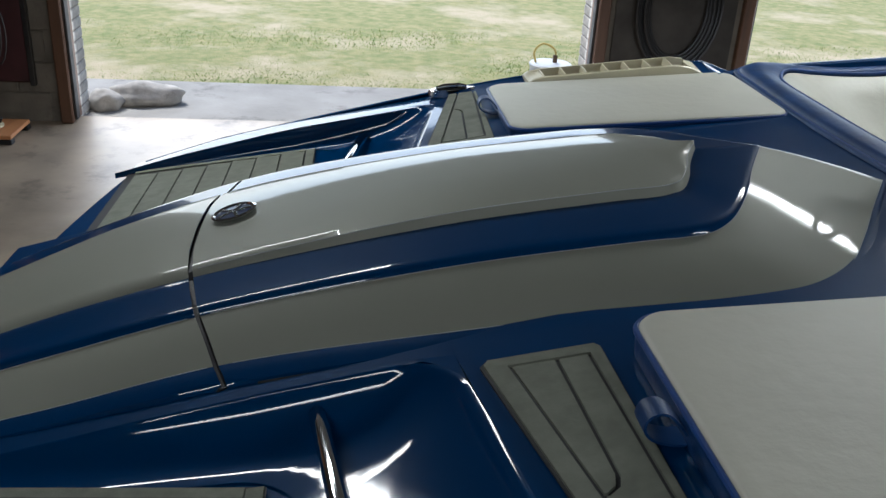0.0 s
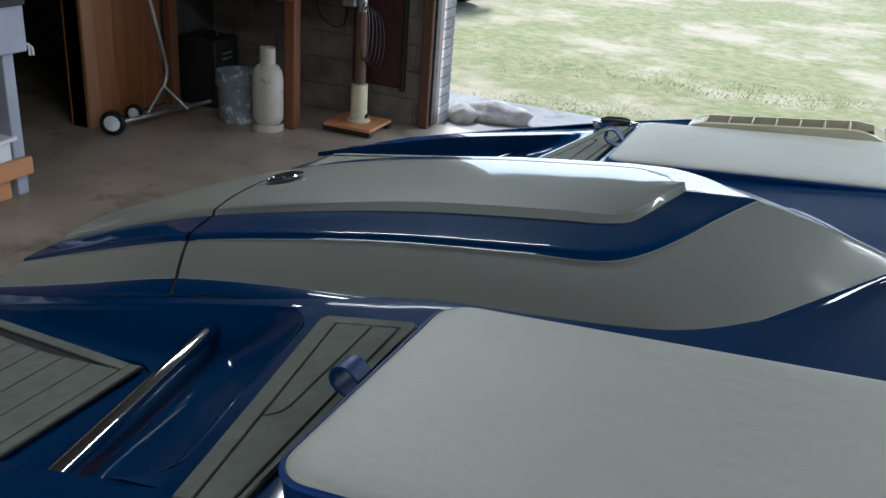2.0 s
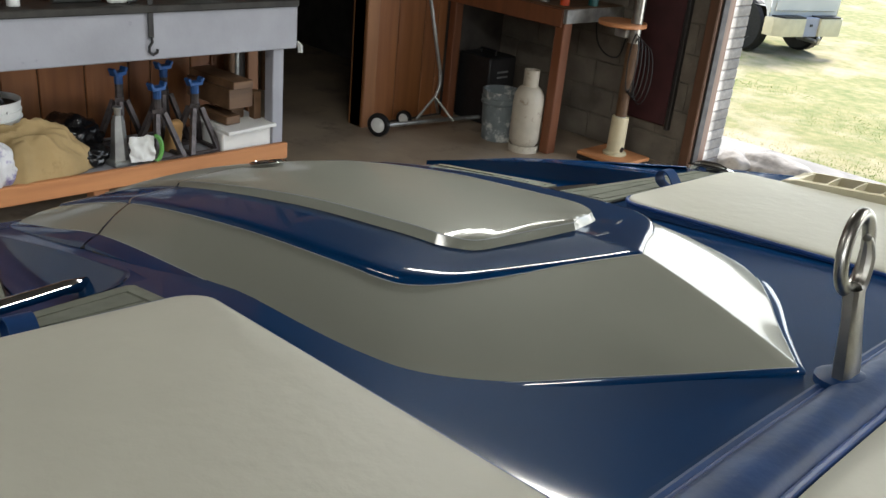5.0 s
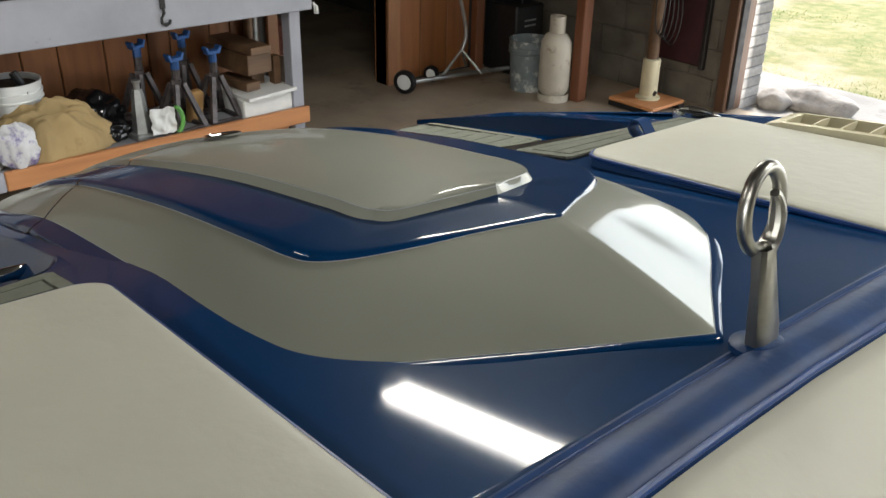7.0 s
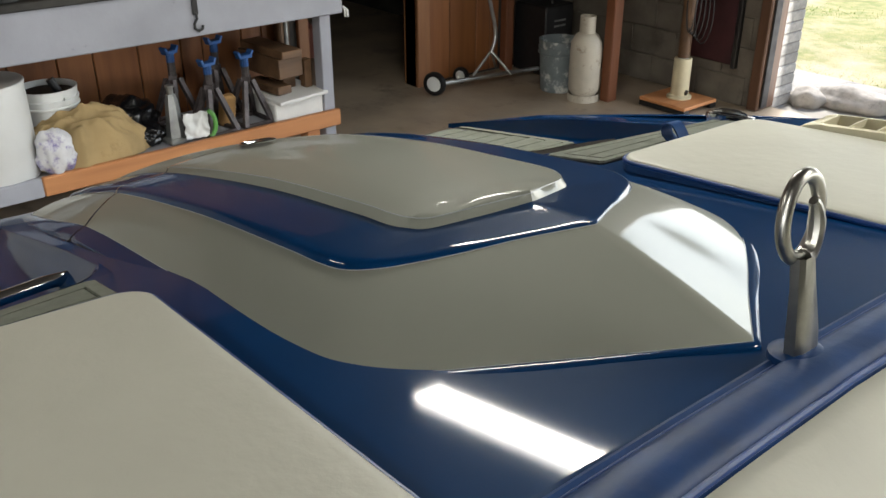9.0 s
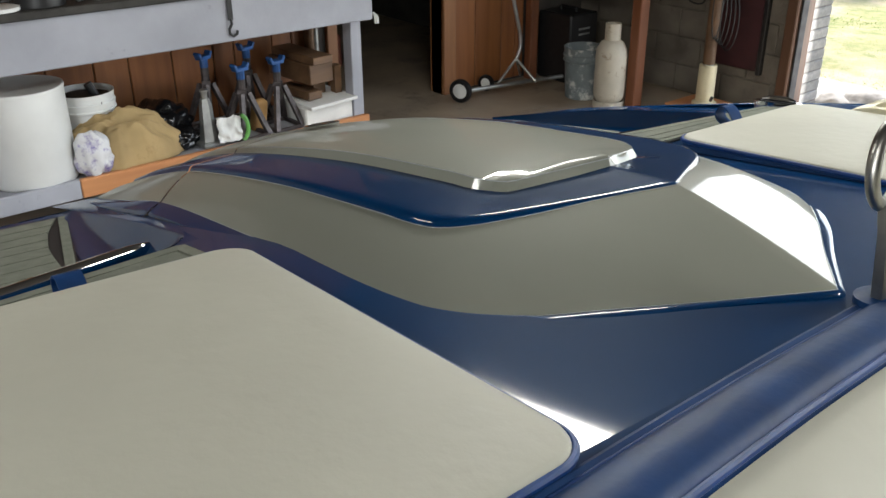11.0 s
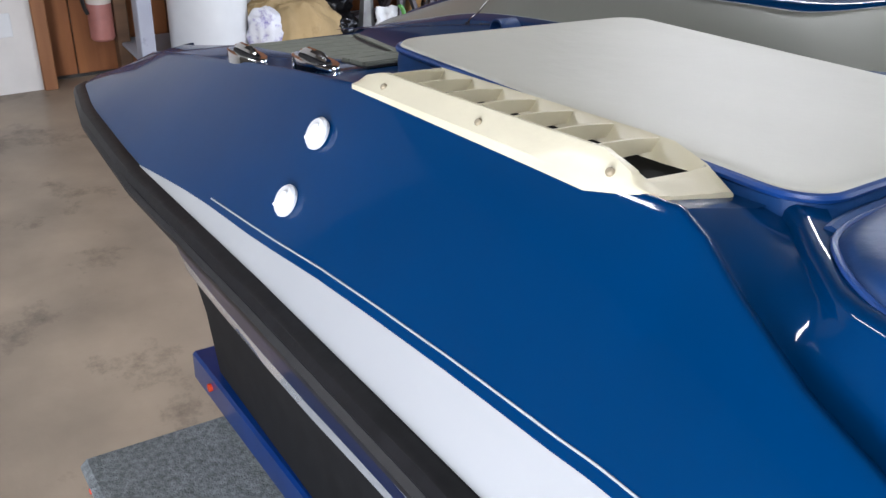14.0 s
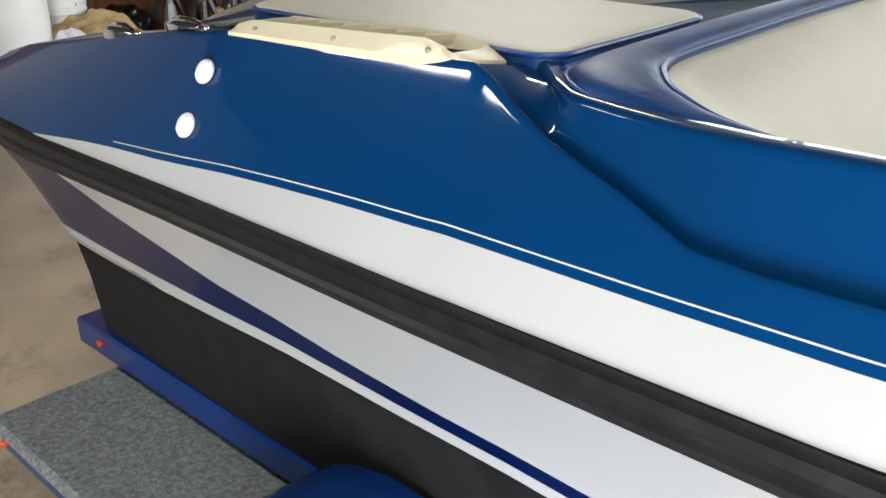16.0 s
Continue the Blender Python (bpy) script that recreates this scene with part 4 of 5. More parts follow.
# engine vents: a cream moulding with seven slanted openings
def vent(s):
    x0, x1, yi = .112, .572, .874
    yo, n = .979, 7
    zb = lambda x: at(x, EDGE)[1] + .001
    a, b = x0 + .040, x1 - .026
    top = lambda x: zb(x) + at(x, [(x0, .004), (x0 + .012, .013), (x0 + .035, .019), (b - .022, .022), (b - .008, .018), (b + .006, .008), (x1, .003)])
    ztop = lambda x: zb(x) + at(x, [(x0, .004), (x0 + .012, .011), (x0 + .035, .016), (b - .05, .017), (b - .02, .014), (b, .008), (x1, .003)])
    low = lambda x: zb(x) + at(x, [(x0, .004), (x0 + .012, .011), (a - .002, .015), (a, -.024), (b - .002, -.024), (b, .006), (x1, .002)])
    ridge = lambda x: at(x, [(x0, .008), (x0 + .03, .020), (b - .02, .020), (b, .012), (x1, .006)])
    v = thing("engine_vent", "cream plastic engine vent with seven slatted openings", "vent", BOAT, group="vents beside the sun pads")
    def section(x):
        tap = at(x, [(x1 - .05, 0), (x1 - .01, .008), (x1, .013)])
        r, z = ridge(x), [zb(x) - .014, zb(x) + .002, zb(x) + (top(x) - zb(x)) * .8, top(x), top(x) - .0004, min(top(x), low(x) + .003), low(x), low(x), (low(x) + ztop(x)) * .5, ztop(x) - .001, ztop(x), ztop(x) - .003, 1.106]
        y = [yo + .001 - tap, yo - tap, yo - max(tap, r * .78) - tap * .2, yo - max(r, tap + .003) - tap * .2, yo - r - .005 - tap, yo - r - .009 - tap, yo - r - .012 - tap, yi + .026, yi + .015, yi + .007, yi + .005, yi + .001, yi]
        k = max(0.0, (x - b + .01) / (x1 - b + .01))
        return [(x, s * p, q - k * .014 * max(0, (yo - p) / (yo - yi))) for p, q in zip(y, z)]
    cols = sorted(set(fine([x0, x0 + .012, a - .002], 3) + fine([a, .25, .4, b - .002], 4) + fine([b, b + .006, x1 - .01, x1], 3)))
    end = [(x1 + .002, p[1], 1.104) for p in section(x1)]
    back = [(x0 - .002, p[1], 1.09) for p in section(x0)]
    part("moulding", sheet([back] + [section(x) for x in cols] + [end]), CREAM, v, angle=42)
    for i in range(n):
        x = a + (b - a) * i / n
        bm = bmesh.new()
        th = .0032
        ys = [yi + .008 + (yo - .0235 - yi - .008) * k / 7 for k in range(8)]
        zt = [ztop(x) - .0015 + (top(x) - ztop(x)) * k / 7 + .0015 * math.sin(math.pi * k / 7) for k in range(8)]
        for d in (0, th):
            sheet([[(x + d, s * y, z) for y, z in zip(ys, zt)], [(x + d - .004, s * y, zb(x) + .003) for y in ys]], bm)
        sheet([[(x, s * y, z) for y, z in zip(ys, zt)], [(x + th, s * y, z) for y, z in zip(ys, zt)]], bm)
        part("slat", bm, CREAM, v)
        xe = a + (b - a) * (i + 1) / n - .004
        # Near-black sheet paints the shade below each gap between slats.
        part("opening", sheet([[(q, s * y, zb(q) - .003) for y in (yi + .008, yo - .022)] for q in (x, xe + .006)]), VENT_SHADE, v, "near-black sheet painting the shade in the opening between the slats")
    for x in (.172, .350, .528):
        sc = part("screw", lathe([(0, .002), (.003, .0015), (.004, 0), (.0042, -.003)], 12), SCREW, v, "small dark screw")
        sc.matrix_basis = Matrix.Translation((x, s * (yo - .007), (top(x) + zb(x)) / 2)) @ pose(0, 0, 0, 48 * s * -1, 0, 0)
    return v


for s in (-1, 1):
    vent(s)


# sun pads
def sun_pad(s):
    p = thing("sun_pad", "white vinyl sun pad with blue piping on the rear deck", "cushion", BOAT, group="sun pads")
    x0, x1, y0, y1, r = .0, .628, .447, .868, .042
    zt = 1.138 if s < 0 else 1.123
    rise = lambda x: .013 * (1 - x / .63)
    rows = []
    n = 9
    outline = [(x + .020 * ((y - y0) / (y1 - y0) - .45) * x / x1, y) for x, y in round_rect(x0, x1, y0, y1, r, n)]
    cx, cy = (x0 + x1) / 2, (y0 + y1) / 2
    bm = bmesh.new()
    for k, (t, dz) in enumerate(((1.0, -.008), (.996, -.003), (.99, -.0005), (.975, .001), (.93, .002), (.8, .003), (.55, .004), (.25, .0045), (.02, .0045))):
        rows.append([Vector((cx + (x - cx) * t, s * (cy + (y - cy) * t), zt + dz + rise(cx + (x - cx) * t) + .0022 * noise.noise((x * t * 9, y * t * 9, s)))) for x, y in outline + outline[:1]])
    sheet(rows, bm)
    bm.faces.new([bm.verts.new(v) for v in rows[-1][:-1]])
    bmesh.ops.remove_doubles(bm, verts=bm.verts, dist=1e-5)
    part("top", bm, VINYL_W, p, angle=70)
    ring = lambda off, z: [Vector((cx + (x - cx) * (1 + off), s * (cy + (y - cy) * (1 + off)), z + (rise(x) if z > 1.113 else 0))) for x, y in outline]
    def loop(off, z):
        q = ring(off, z)
        return q + q[:1]
    part("side", sheet([loop(0.002, zt - .008), loop(.008, zt - .022), loop(.008, zt - .028), loop(-.004, at(.3, DECK) - .012)]), VINYL_B, p, "blue vinyl side band", angle=70)
    part("piping", tube(ring(.004, zt - .007), .0042, 8, closed=True), PIPING, p, "bright blue piping")
    # pull strap at the aft edge
    yy = s * .655
    bm = bmesh.new()
    arc = [Vector((-.004, 0, 1.118)), Vector((-.022, 0, 1.120)), Vector((-.045, 0, 1.130)), Vector((-.054, 0, 1.145)), Vector((-.048, 0, 1.160)), Vector((-.032, 0, 1.163)), Vector((-.018, 0, 1.150)), Vector((-.006, 0, 1.130))]
    arc = curve(arc, 4)
    w = .016
    arc = [Vector((q.x * .85, q.y, 1.118 + (q.z - 1.118) * .8)) for q in arc]
    sheet([[q + Vector((0, yy - w, 0)), q + Vector((0, yy + w, 0))] for q in arc], bm)
    bmesh.ops.solidify(bm, geom=bm.faces[:], thickness=.0028)
    part("pull_strap", bm, VINYL_B, p, "folded blue pull strap", angle=50)
    return p


for s in (-1, 1):
    sun_pad(s)

# rear bench bolster and seat backs ahead of the pads
BOL_OUT = [(1.9, .925), (1.3, .952), (1.0, .957), (.85, .957), (.76, .952), (.70, .92), (.664, .86), (.650, .72), (.631, .5), (.620, .25), (.617, 0)]
BOL_IN = [(1.9, .87), (1.3, .905), (1.05, .912), (.90, .905), (.82, .880), (.776, .838), (.742, .78), (.720, .70), (.705, .5), (.690, .25), (.684, 0)]


def bolster_path(t):
    """From the starboard coaming across to port: 0 the outer edge, 1 the inner."""
    c = curve([(a[0] + (b[0] - a[0]) * t, -(a[1] + (b[1] - a[1]) * t), at((a[0] + b[0]) / 2, [(.74, 1.118), (.80, 1.108), (.90, 1.088), (1.05, 1.075), (2, 1.08)])) for a, b in zip(BOL_OUT, BOL_IN)], 5)
    return c + [Vector((p.x, -p.y, p.z)) for p in c[-2::-1]]


bench = thing("rear_bench", "blue and white vinyl rear bench with rolled bolster", "seat", BOAT)
o0, o1, o2, o3 = (bolster_path(d) for d in (0.0, .22, .78, 1.0))
rows = []
for a, b, c, d in zip(o0, o1, o2, o3):
    rows.append([a + Vector((0, 0, -.02)), a + Vector((0, 0, .002)), a.lerp(b, .5) + Vector((0, 0, .012)), b + Vector((0, 0, .016)), b.lerp(c, .5) + Vector((0, 0, .018)), c + Vector((0, 0, .014)), c.lerp(d, .5) + Vector((0, 0, .010)), d + Vector((0, 0, .002)), d + Vector((0, 0, -.03))])
part("bolster", sheet(rows), VINYL_B, bench, "glossy dark blue vinyl bolster", angle=70)
part("piping", tube([p + Vector((0, 0, .003)) for p in o0], .003, 8), PIPING, bench)
part("welt", tube([p + Vector((-.007, 0, .001)) for p in o0 if abs(p.y) < .88 and p.x < .70], .006, 8), VINYL_B, bench, "rolled blue vinyl welt")
part("piping", tube([p + Vector((0, 0, .004)) for p in o3], .004, 8), PIPING, bench)
inner = bolster_path(1.04)
rows = []
for p in inner:
    tgt = Vector((max(p.x + .38, 1.15), p.y * .72, p.z - .34))
    rows.append([p + Vector((0, 0, -.004)), p.lerp(tgt, .05) + Vector((0, 0, .010)), p.lerp(tgt, .2) + Vector((0, 0, .012)), p.lerp(tgt, .6), tgt])
part("seat_back", sheet(rows), VINYL_W, bench, "white vinyl seat back", angle=70)
part("seat", sheet([[r[-1] for r in rows], [Vector((r[-1].x * .5 + .75, r[-1].y * .5, r[-1].z - .02)) for r in rows], [Vector((1.5, 0, .68)) for r in rows]]), VINYL_W, bench, "white vinyl seat cushion", angle=70)
part("cockpit_sole", sheet([[(x, y * at(x, [(1, 1), (2.4, .8), (3.3, .45), (3.85, .05)]), .60) for y in (-.9, 0, .9)] for x in (1.0, 1.8, 2.4, 3.3, 3.85)]), EVA, boat, "grey cockpit sole")
part("foredeck", sheet([[(x, y * at(x, COAM)[0], at(x, COAM)[1] - .004 + .03 * (1 - y * y)) for y in (-.97, -.5, 0, .5, .97)] for x in fine([2.3, 2.7, 3.3, 3.88], 3)]), BLUE, boat, "blue foredeck")

# tow hook: a tapered post with a ring and an inner curl
def blade(pts):
    """A flat tapering bar through (x, z, half width, half thickness)."""
    return sheet([[(x + a * th, b * w, z) for a, b in ((1, -.6), (1, .6), (.6, 1), (-.6, 1), (-1, .6), (-1, -.6), (-.6, -1), (.6, -1), (1, -.6))] for x, z, w, th in pts])


HX = .622
hook = part("tow_hook", blade([(HX + .006, 1.10, .024, .010), (HX + .004, 1.15, .022, .010), (HX, 1.20, .017, .008), (HX - .004, 1.235, .014, .009)]), STEEL, boat, "polished steel ski tow hook with ring", angle=25)
ringp = [(HX - .010, .032 * math.cos(a * math.pi / 16), 1.274 + .043 * math.sin(a * math.pi / 16)) for a in range(32)]
part("ring", tube(ringp, .0075, 12, closed=True), STEEL, hook)
part("curl", tube([(HX - .004, .004 + .016 * math.cos(a), 1.262 + .030 * math.sin(a)) for a in [radians(v) for v in range(-95, 85, 15)]], [.009] * 8 + [.008, .007, .006, .005], 10), STEEL, hook)
part("collar", lathe([(.032, -.006), (.032, .003), (.024, .007), (0.020, .008)], 20, (HX + .004, 0, 1.128)), VINYL_B, hook)

# ---- trailer ----
trailer = thing("boat_trailer", "blue painted boat trailer with carpeted step", "trailer", BOAT)
for s in (-1, 1):
    r = part("side_rail", span((-.72, s * .885, .295), (3.2, s * .96, .365), .006), TRAILER, trailer, "blue steel side rail")
    part("bunk", span((-.5, s * .60, .36), (2.2, s * .70, .43), .01), CARPET, trailer, "carpeted bunk")
    m = part("marker_lamp", lathe([(0, .009), (.006, .008), (.009, 0), (.009, -.004)], 14), AMBER, trailer, "small amber marker lamp")
    m.matrix_basis = Matrix.Translation((-.60, s * .963, .335)) @ pose(0, 0, 0, 90 * -s * -1 if s < 0 else -90, 0, 0)
    st = part("step_frame", span((-.585, s * .91, .185), (.16, s * 1.225, .229), .006), TRAILER, trailer)
    part("carpet_top", span((-.602, s * .90, .231), (.17, s * 1.240, .263), .013), CARPET, trailer, "grey carpeted step board")
    part("step_bracket", span((-.56, s * .90, .16), (-.51, s * 1.2, .184), .004), TRAILER, trailer)
    m = part("marker_lamp", lathe([(0, .009), (.006, .008), (.009, 0), (.009, -.004)], 14), AMBER, trailer, "small amber marker lamp")
    m.matrix_basis = Matrix.Translation((-.56, s * 1.228, .207)) @ pose(0, 0, 0, 90 if s < 0 else -90, 0, 0)
    # fender and wheel
    rows = []
    for a in range(0, 181, 12):
        c, q = math.cos(radians(a)), math.sin(radians(a))
        rows.append([Vector((.46 - .34 * c, s * (.975 + k[0]), .14 + (.335 + k[1]) * q)) for k in ((0, -.01), (.004, 0), (.10, .008), (.21, .004), (.235, -.012), (.24, -.06))])
    part("fender", sheet(rows), TRAILER, trailer, "rounded blue wheel fender", angle=50)
    w = part("wheel", lathe([(0, -.08), (.17, -.08), (.19, -.09), (.26, -.085), (.285, -.05), (.285, .05), (.26, .085), (.19, .09), (.17, .06), (0, .05)], 32), RUBBER, trailer, "black trailer tyre")
    w.matrix_basis = Matrix.Translation((.46, s * 1.08, .13)) @ pose(0, 0, 0, 90 if s < 0 else -90, 0, 0)
    part("guide_bracket", span((-.66, s * .86, .36), (-.62, s * .90, .40), .004), TRAILER, trailer)
for x in (-.68, .46, 2.2):
    part("cross_member", span((x - .03, -.885, .25), (x + .03, .885, .31), .005), TRAILER, trailer)
part("tongue", span((2.2, -.05, .25), (5.0, .05, .33), .008), TRAILER, trailer)
jack = part("tongue_jack", lathe([(.03, 0), (.03, .05)], 12, (4.6, 0, .33)), TRAILER, trailer)

# ---- work bench along the west wall ----
BX = -3.58
wb = thing("work_bench", "grey painted work bench with pine lower shelf", "work bench")
part("top", span((WX + .02, -.22, 1.03), (BX + .03, 2.16, 1.07), .006), DARKTOP, wb, "dark oily bench top")
part("apron", span((BX - .035, -.22, .785), (BX, 2.17, 1.03), .006), PAINT, wb, "pale grey painted apron board")
part("end_apron", span((WX + .03, 2.13, .785), (BX - .037, 2.168, 1.03), .006), PAINT, wb)
for yy in (-.19, 2.06):
    part("leg", span((BX - .125, yy - .03 if yy > 0 else yy - .03, 0), (BX - .037, yy + .045, .79), .005), PAINT, wb, "grey painted leg")
    part("back_leg", span((WX + .03, yy - .02, 0), (WX + .11, yy + .05, 1.03), .005), TIMBER, wb)
part("shelf_front", span((BX - .035, .35, .115), (BX, 2.12, .215), .006), PINE, wb, "new pine shelf board")
part("shelf_front_painted", span((BX - .036, -.2, .115), (BX - .001, .347, .215), .006), PAINT, wb)
part("shelf", span((WX + .03, -.19, .175), (BX - .037, 2.11, .195), .004), PAINT, wb)
part("shelf_end", span((WX + .03, 2.08, .115), (BX - .037, 2.115, .172), .005), PINE, wb)
part("foot", span((BX - .13, 1.90, 0), (BX - .04, 1.99, .113), .005), PINE, wb)
part("foot", span((BX - .13, .92, 0), (BX - .04, 1.01, .113), .005), PINE, wb)
SZ = .1965


def jack_stand(x, y, rot, h, blue=True):
    j = thing("jack_stand", "rusty steel jack stand with blue saddle on the shelf", "jack stand", Matrix.Translation((x, y, SZ)) @ pose(0, 0, 0, 0, 0, rot), group="jack stands under the bench")
    hb = h * .62
    for sx, sy in ((1, 1), (1, -1), (-1, 1), (-1, -1)):
        part("leg", tube([(sx * .10, sy * .09, 0.010), (sx * .024, sy * .024, hb)], [.020, .018], 4), JACKM, j)
    for a, b in (((.10, .09), (.10, -.09)), ((-.10, .09), (-.10, -.09)), ((.10, .09), (-.10, .09)), ((.10, -.09), (-.10, -.09))):
        part("foot_bar", tube([(*a, .012), (*b, .012)], .014, 4), JACKM, j)
    part("collar", lathe([(.034, hb - .03), (.034, hb + .02), (.026, hb + .025)], 4), JACKM, j)
    part("column", lathe([(.023, hb - .08), (.023, h - .075)], 10), JACKM, j)
    part("neck", lathe([(.024, h - .075), (.024, h - .02)], 10), JACKB, j)
    bm = box((0, 0, h - .018), (.05, .085, .022), .004)
    box((0, .04, h - .002), (.05, .018, .035), .004, pose(0, 0, 0, -25, 0, 0), bm)
    box((0, -.04, h - .002), (.05, .018, .035), .004, pose(0, 0, 0, 25, 0, 0), bm)
    part("saddle", bm, JACKB, j, "blue painted saddle")
    return j


jack_stand(-3.74, 1.36, 10, .41)
jack_stand(-3.76, 1.60, 4, .41)
jack_stand(-3.97, 1.25, 20, .45)
jack_stand(-3.99, 1.53, 8, .46)
# squat grey bottle jack
bj = thing("bottle_jack", "short grey cast jack on the shelf", "jack", Matrix.Translation((-3.72, 1.12, SZ)) @ pose(0, 0, 0, 0, 0, 8))
bm = box((0, 0, .015), (.12, .13, .03), .006)
part("base", bm, GALV, bj)
part("body", lathe([(.05, .03), (.045, .10), (.034, .24), (.030, .25), (.026, .27), (0, .27)], 6), GALV, bj)
part("top_screw", lathe([(.018, .27), (.018, .30), (.024, .31), (.024, .32), (0, .32)], 12), GALV, bj)


def timber(x, y, z, sx, sy, sz, rot, m=TIMBER, label="short weathered timber block"):
    return tagged(part("timber_block", box((0, 0, sz / 2), (sx, sy, sz), .004), m), label, "wood", group="timber offcuts under the bench"), Matrix.Translation((x, y, z)) @ pose(0, 0, 0, 0, 0, rot)


def put(pair):
    pair[0].matrix_world = pair[1]
    return pair[0]


foam = tagged(part("foam_box", span((-4.0, 1.70, SZ), (-3.63, 2.03, SZ + .115), .008), FOAM), "white foam packing box on the shelf", "box")
tagged(part("foam_sheet", box((-3.80, 1.87, SZ + .128), (.42, .34, .022), .004, pose(0, 0, 0, 2, 0, 3)), FOAM), "thin white foam sheet on the box", "board")
put(timber(-3.84, 1.90, SZ + .142, .09, .09, .09, 4))
put(timber(-3.84, 1.79, SZ + .142, .30, .10, .05, 8))
put(timber(-3.90, 1.84, SZ + .234, .42, .17, .12, 6))
put(timber(-3.88, 1.84, SZ + .356, .44, .14, .045, 5, TIMBER, "flat weathered timber plank"))
put(timber(-3.76, 2.0, SZ + .142, .06, .05, .17, 0))
for x, yy, m in ((-3.98, 2.0, GALV), (-3.95, 1.95, TIMBER)):
    tagged(part("pipe", tube([(x, yy, SZ), (x - .02, yy + .02, 1.0)], .02, 12), m), "upright pipe leaning behind the bench leg", "pipe", group="uprights in the bench corner")


def pail(name, loc, r0, r1, h, m, label, rim=True, handle=False):
    p = thing(name, label, "bucket", Matrix.Translation(loc))
    prof = [(0, .004), (r0 - .006, 0), (r0, .006), (r0 + (r1 - r0) * .72, h * .72)]
    if rim:
        prof += [(r1 + .006, h * .74), (r1 + .006, h * .76), (r1 - .001, h * .77), (r1 + .005, h * .84), (r1 + .006, h * .86), (r1 - .001, h * .87)]
    prof += [(r1 + .003, h * .97), (r1 + .005, h), (r1 - .003, h), (r1 - .006, h * .95), (r0 - .01, .02), (0, .02)]
    part("body", lathe(prof, 36), m, p)
    if handle:
        part("bail", tube([(r1 * math.cos(radians(a)), r1 * .25, h * .9 - 0.10 * math.sin(radians(a))) for a in range(0, 181, 15)], .003, 6), GALV, p, "thin wire handle")
    return p


wbk = pail("white_bucket", (-3.98, .56, SZ), .125, .150, .36, PLASTW, "white plastic bucket on the bench shelf", handle=True)
part("contents", lathe([(0, .335), (.139, .33), (.138, .30), (0, .30)], 28), GRIME, wbk, "dark dirty contents")
part("tool", tube([(.03, .05, .33), (.02, .02, .40)], .022, 10), BLACKP, wbk)
b = thing("white_drum", "plain white open-topped drum on the shelf", "drum", Matrix.Translation((-3.80, .20, SZ)))
part("body", lathe([(0, .006), (.20, 0), (.207, .01), (.207, .47), (.198, .47), (.198, .03), (0, .03)], 48), PLASTW, b)
part("rim", lathe([(.196, .468), (.210, .470), (.2115, .478), (.210, .486), (.203, .488), (.196, .484)], 48), PLASTW, b)
# heap of canvas drop cloth
bm = bmesh.new()
nu, nv = 84, 84
rows = []
for i in range(nu + 1):
    row = []
    for j in range(nv + 1):
        u, v = i / nu * 2 - 1, j / nv * 2 - 1
        rr = min(1, math.hypot(u, v))
        k = 1 / max(1e-6, max(abs(u), abs(v)) and math.hypot(u, v) / max(abs(u), abs(v)) or 1)
        x, yy = u * k, v * k
        d = max(0, 1 - (x * x + yy * yy))
        fold = noise.fractal((x * 2.2 + 4, yy * 1.6, 1.3), .8, 2.0, 3)
        ridge = abs(noise.noise((x * 3.1 + .8 * yy, yy * 2.3, 7)))
        w1, w2 = x + .35 * noise.noise((x * 1.7, yy * 1.7, 4)), yy + .35 * noise.noise((x * 1.7, yy * 1.7, 9))
        crease = 1 - 2.4 * abs(noise.noise((w1 * 2.1 + 1.2 * w2, w2 * 1.1, 7)))
        small = 1 - 2.4 * abs(noise.noise((w1 * 5.0 - 2.2 * w2, w2 * 3.4, 2)))
        roll = 1 - 2.2 * abs(noise.noise((w1 * 1.4 - .9 * w2, w2 * 1.5 + .4, 12)))
        z = d ** .45 * (.20 + .07 * fold - .06 * yy) + d ** .4 * (.050 * roll + .022 * crease + .008 * small) + .005
        row.append((-3.79 + .18 * x * (1 + .2 * fold + .08 * crease), .67 + .31 * yy * (1 + .12 * ridge + .06 * small), SZ + max(.004, z)))
    rows.append(row)
tagged(part("drop_cloth", sheet(rows), CANVAS, angle=80), "crumpled tan canvas drop cloth heaped on the shelf", "cloth")
for loc, sz, sd in (((-3.93, .93, SZ), (.17, .17, .24), 1), ((-3.78, .985, SZ), (.09, .09, .12), 6)):
    bm = bmesh.new()
    bmesh.ops.create_icosphere(bm, subdivisions=4, radius=1)
    for v in bm.verts:
        d = 1 + .35 * noise.noise(v.co * 2.3 + Vector((sd, 0, 0))) - .2 * abs(noise.noise(v.co * 5 + Vector((0, sd, 0))))
        v.co = Vector((v.co.x * sz[0] * d, v.co.y * sz[1] * d, max(0, sz[2] * .5 + v.co.z * sz[2] * .55 * d)))
    o = part("trash_bag", bm, BAGBLK, angle=80)
    o.location = loc
    tagged(o, "crumpled shiny black plastic bag", "bag", group="black bags under the bench")
# paper wrappers
def crinkle(y0, y1, z0, z1, seed):
    """A crushed upright sheet facing the room."""
    return sheet([[(.026 * noise.noise((y * 22, z * 22, seed)) + .012 * noise.noise((y * 55, z * 55, seed)) - .25 * (z - .09), y + .010 * noise.noise((z * 30, y * 9, seed)), z + .012 * noise.noise((y * 30, z * 9, seed + 3))) for y in [y0 + (y1 - y0) * i / 16 for i in range(17)]] for z in [z0 + (z1 - z0) * k / 14 for k in range(15)]])


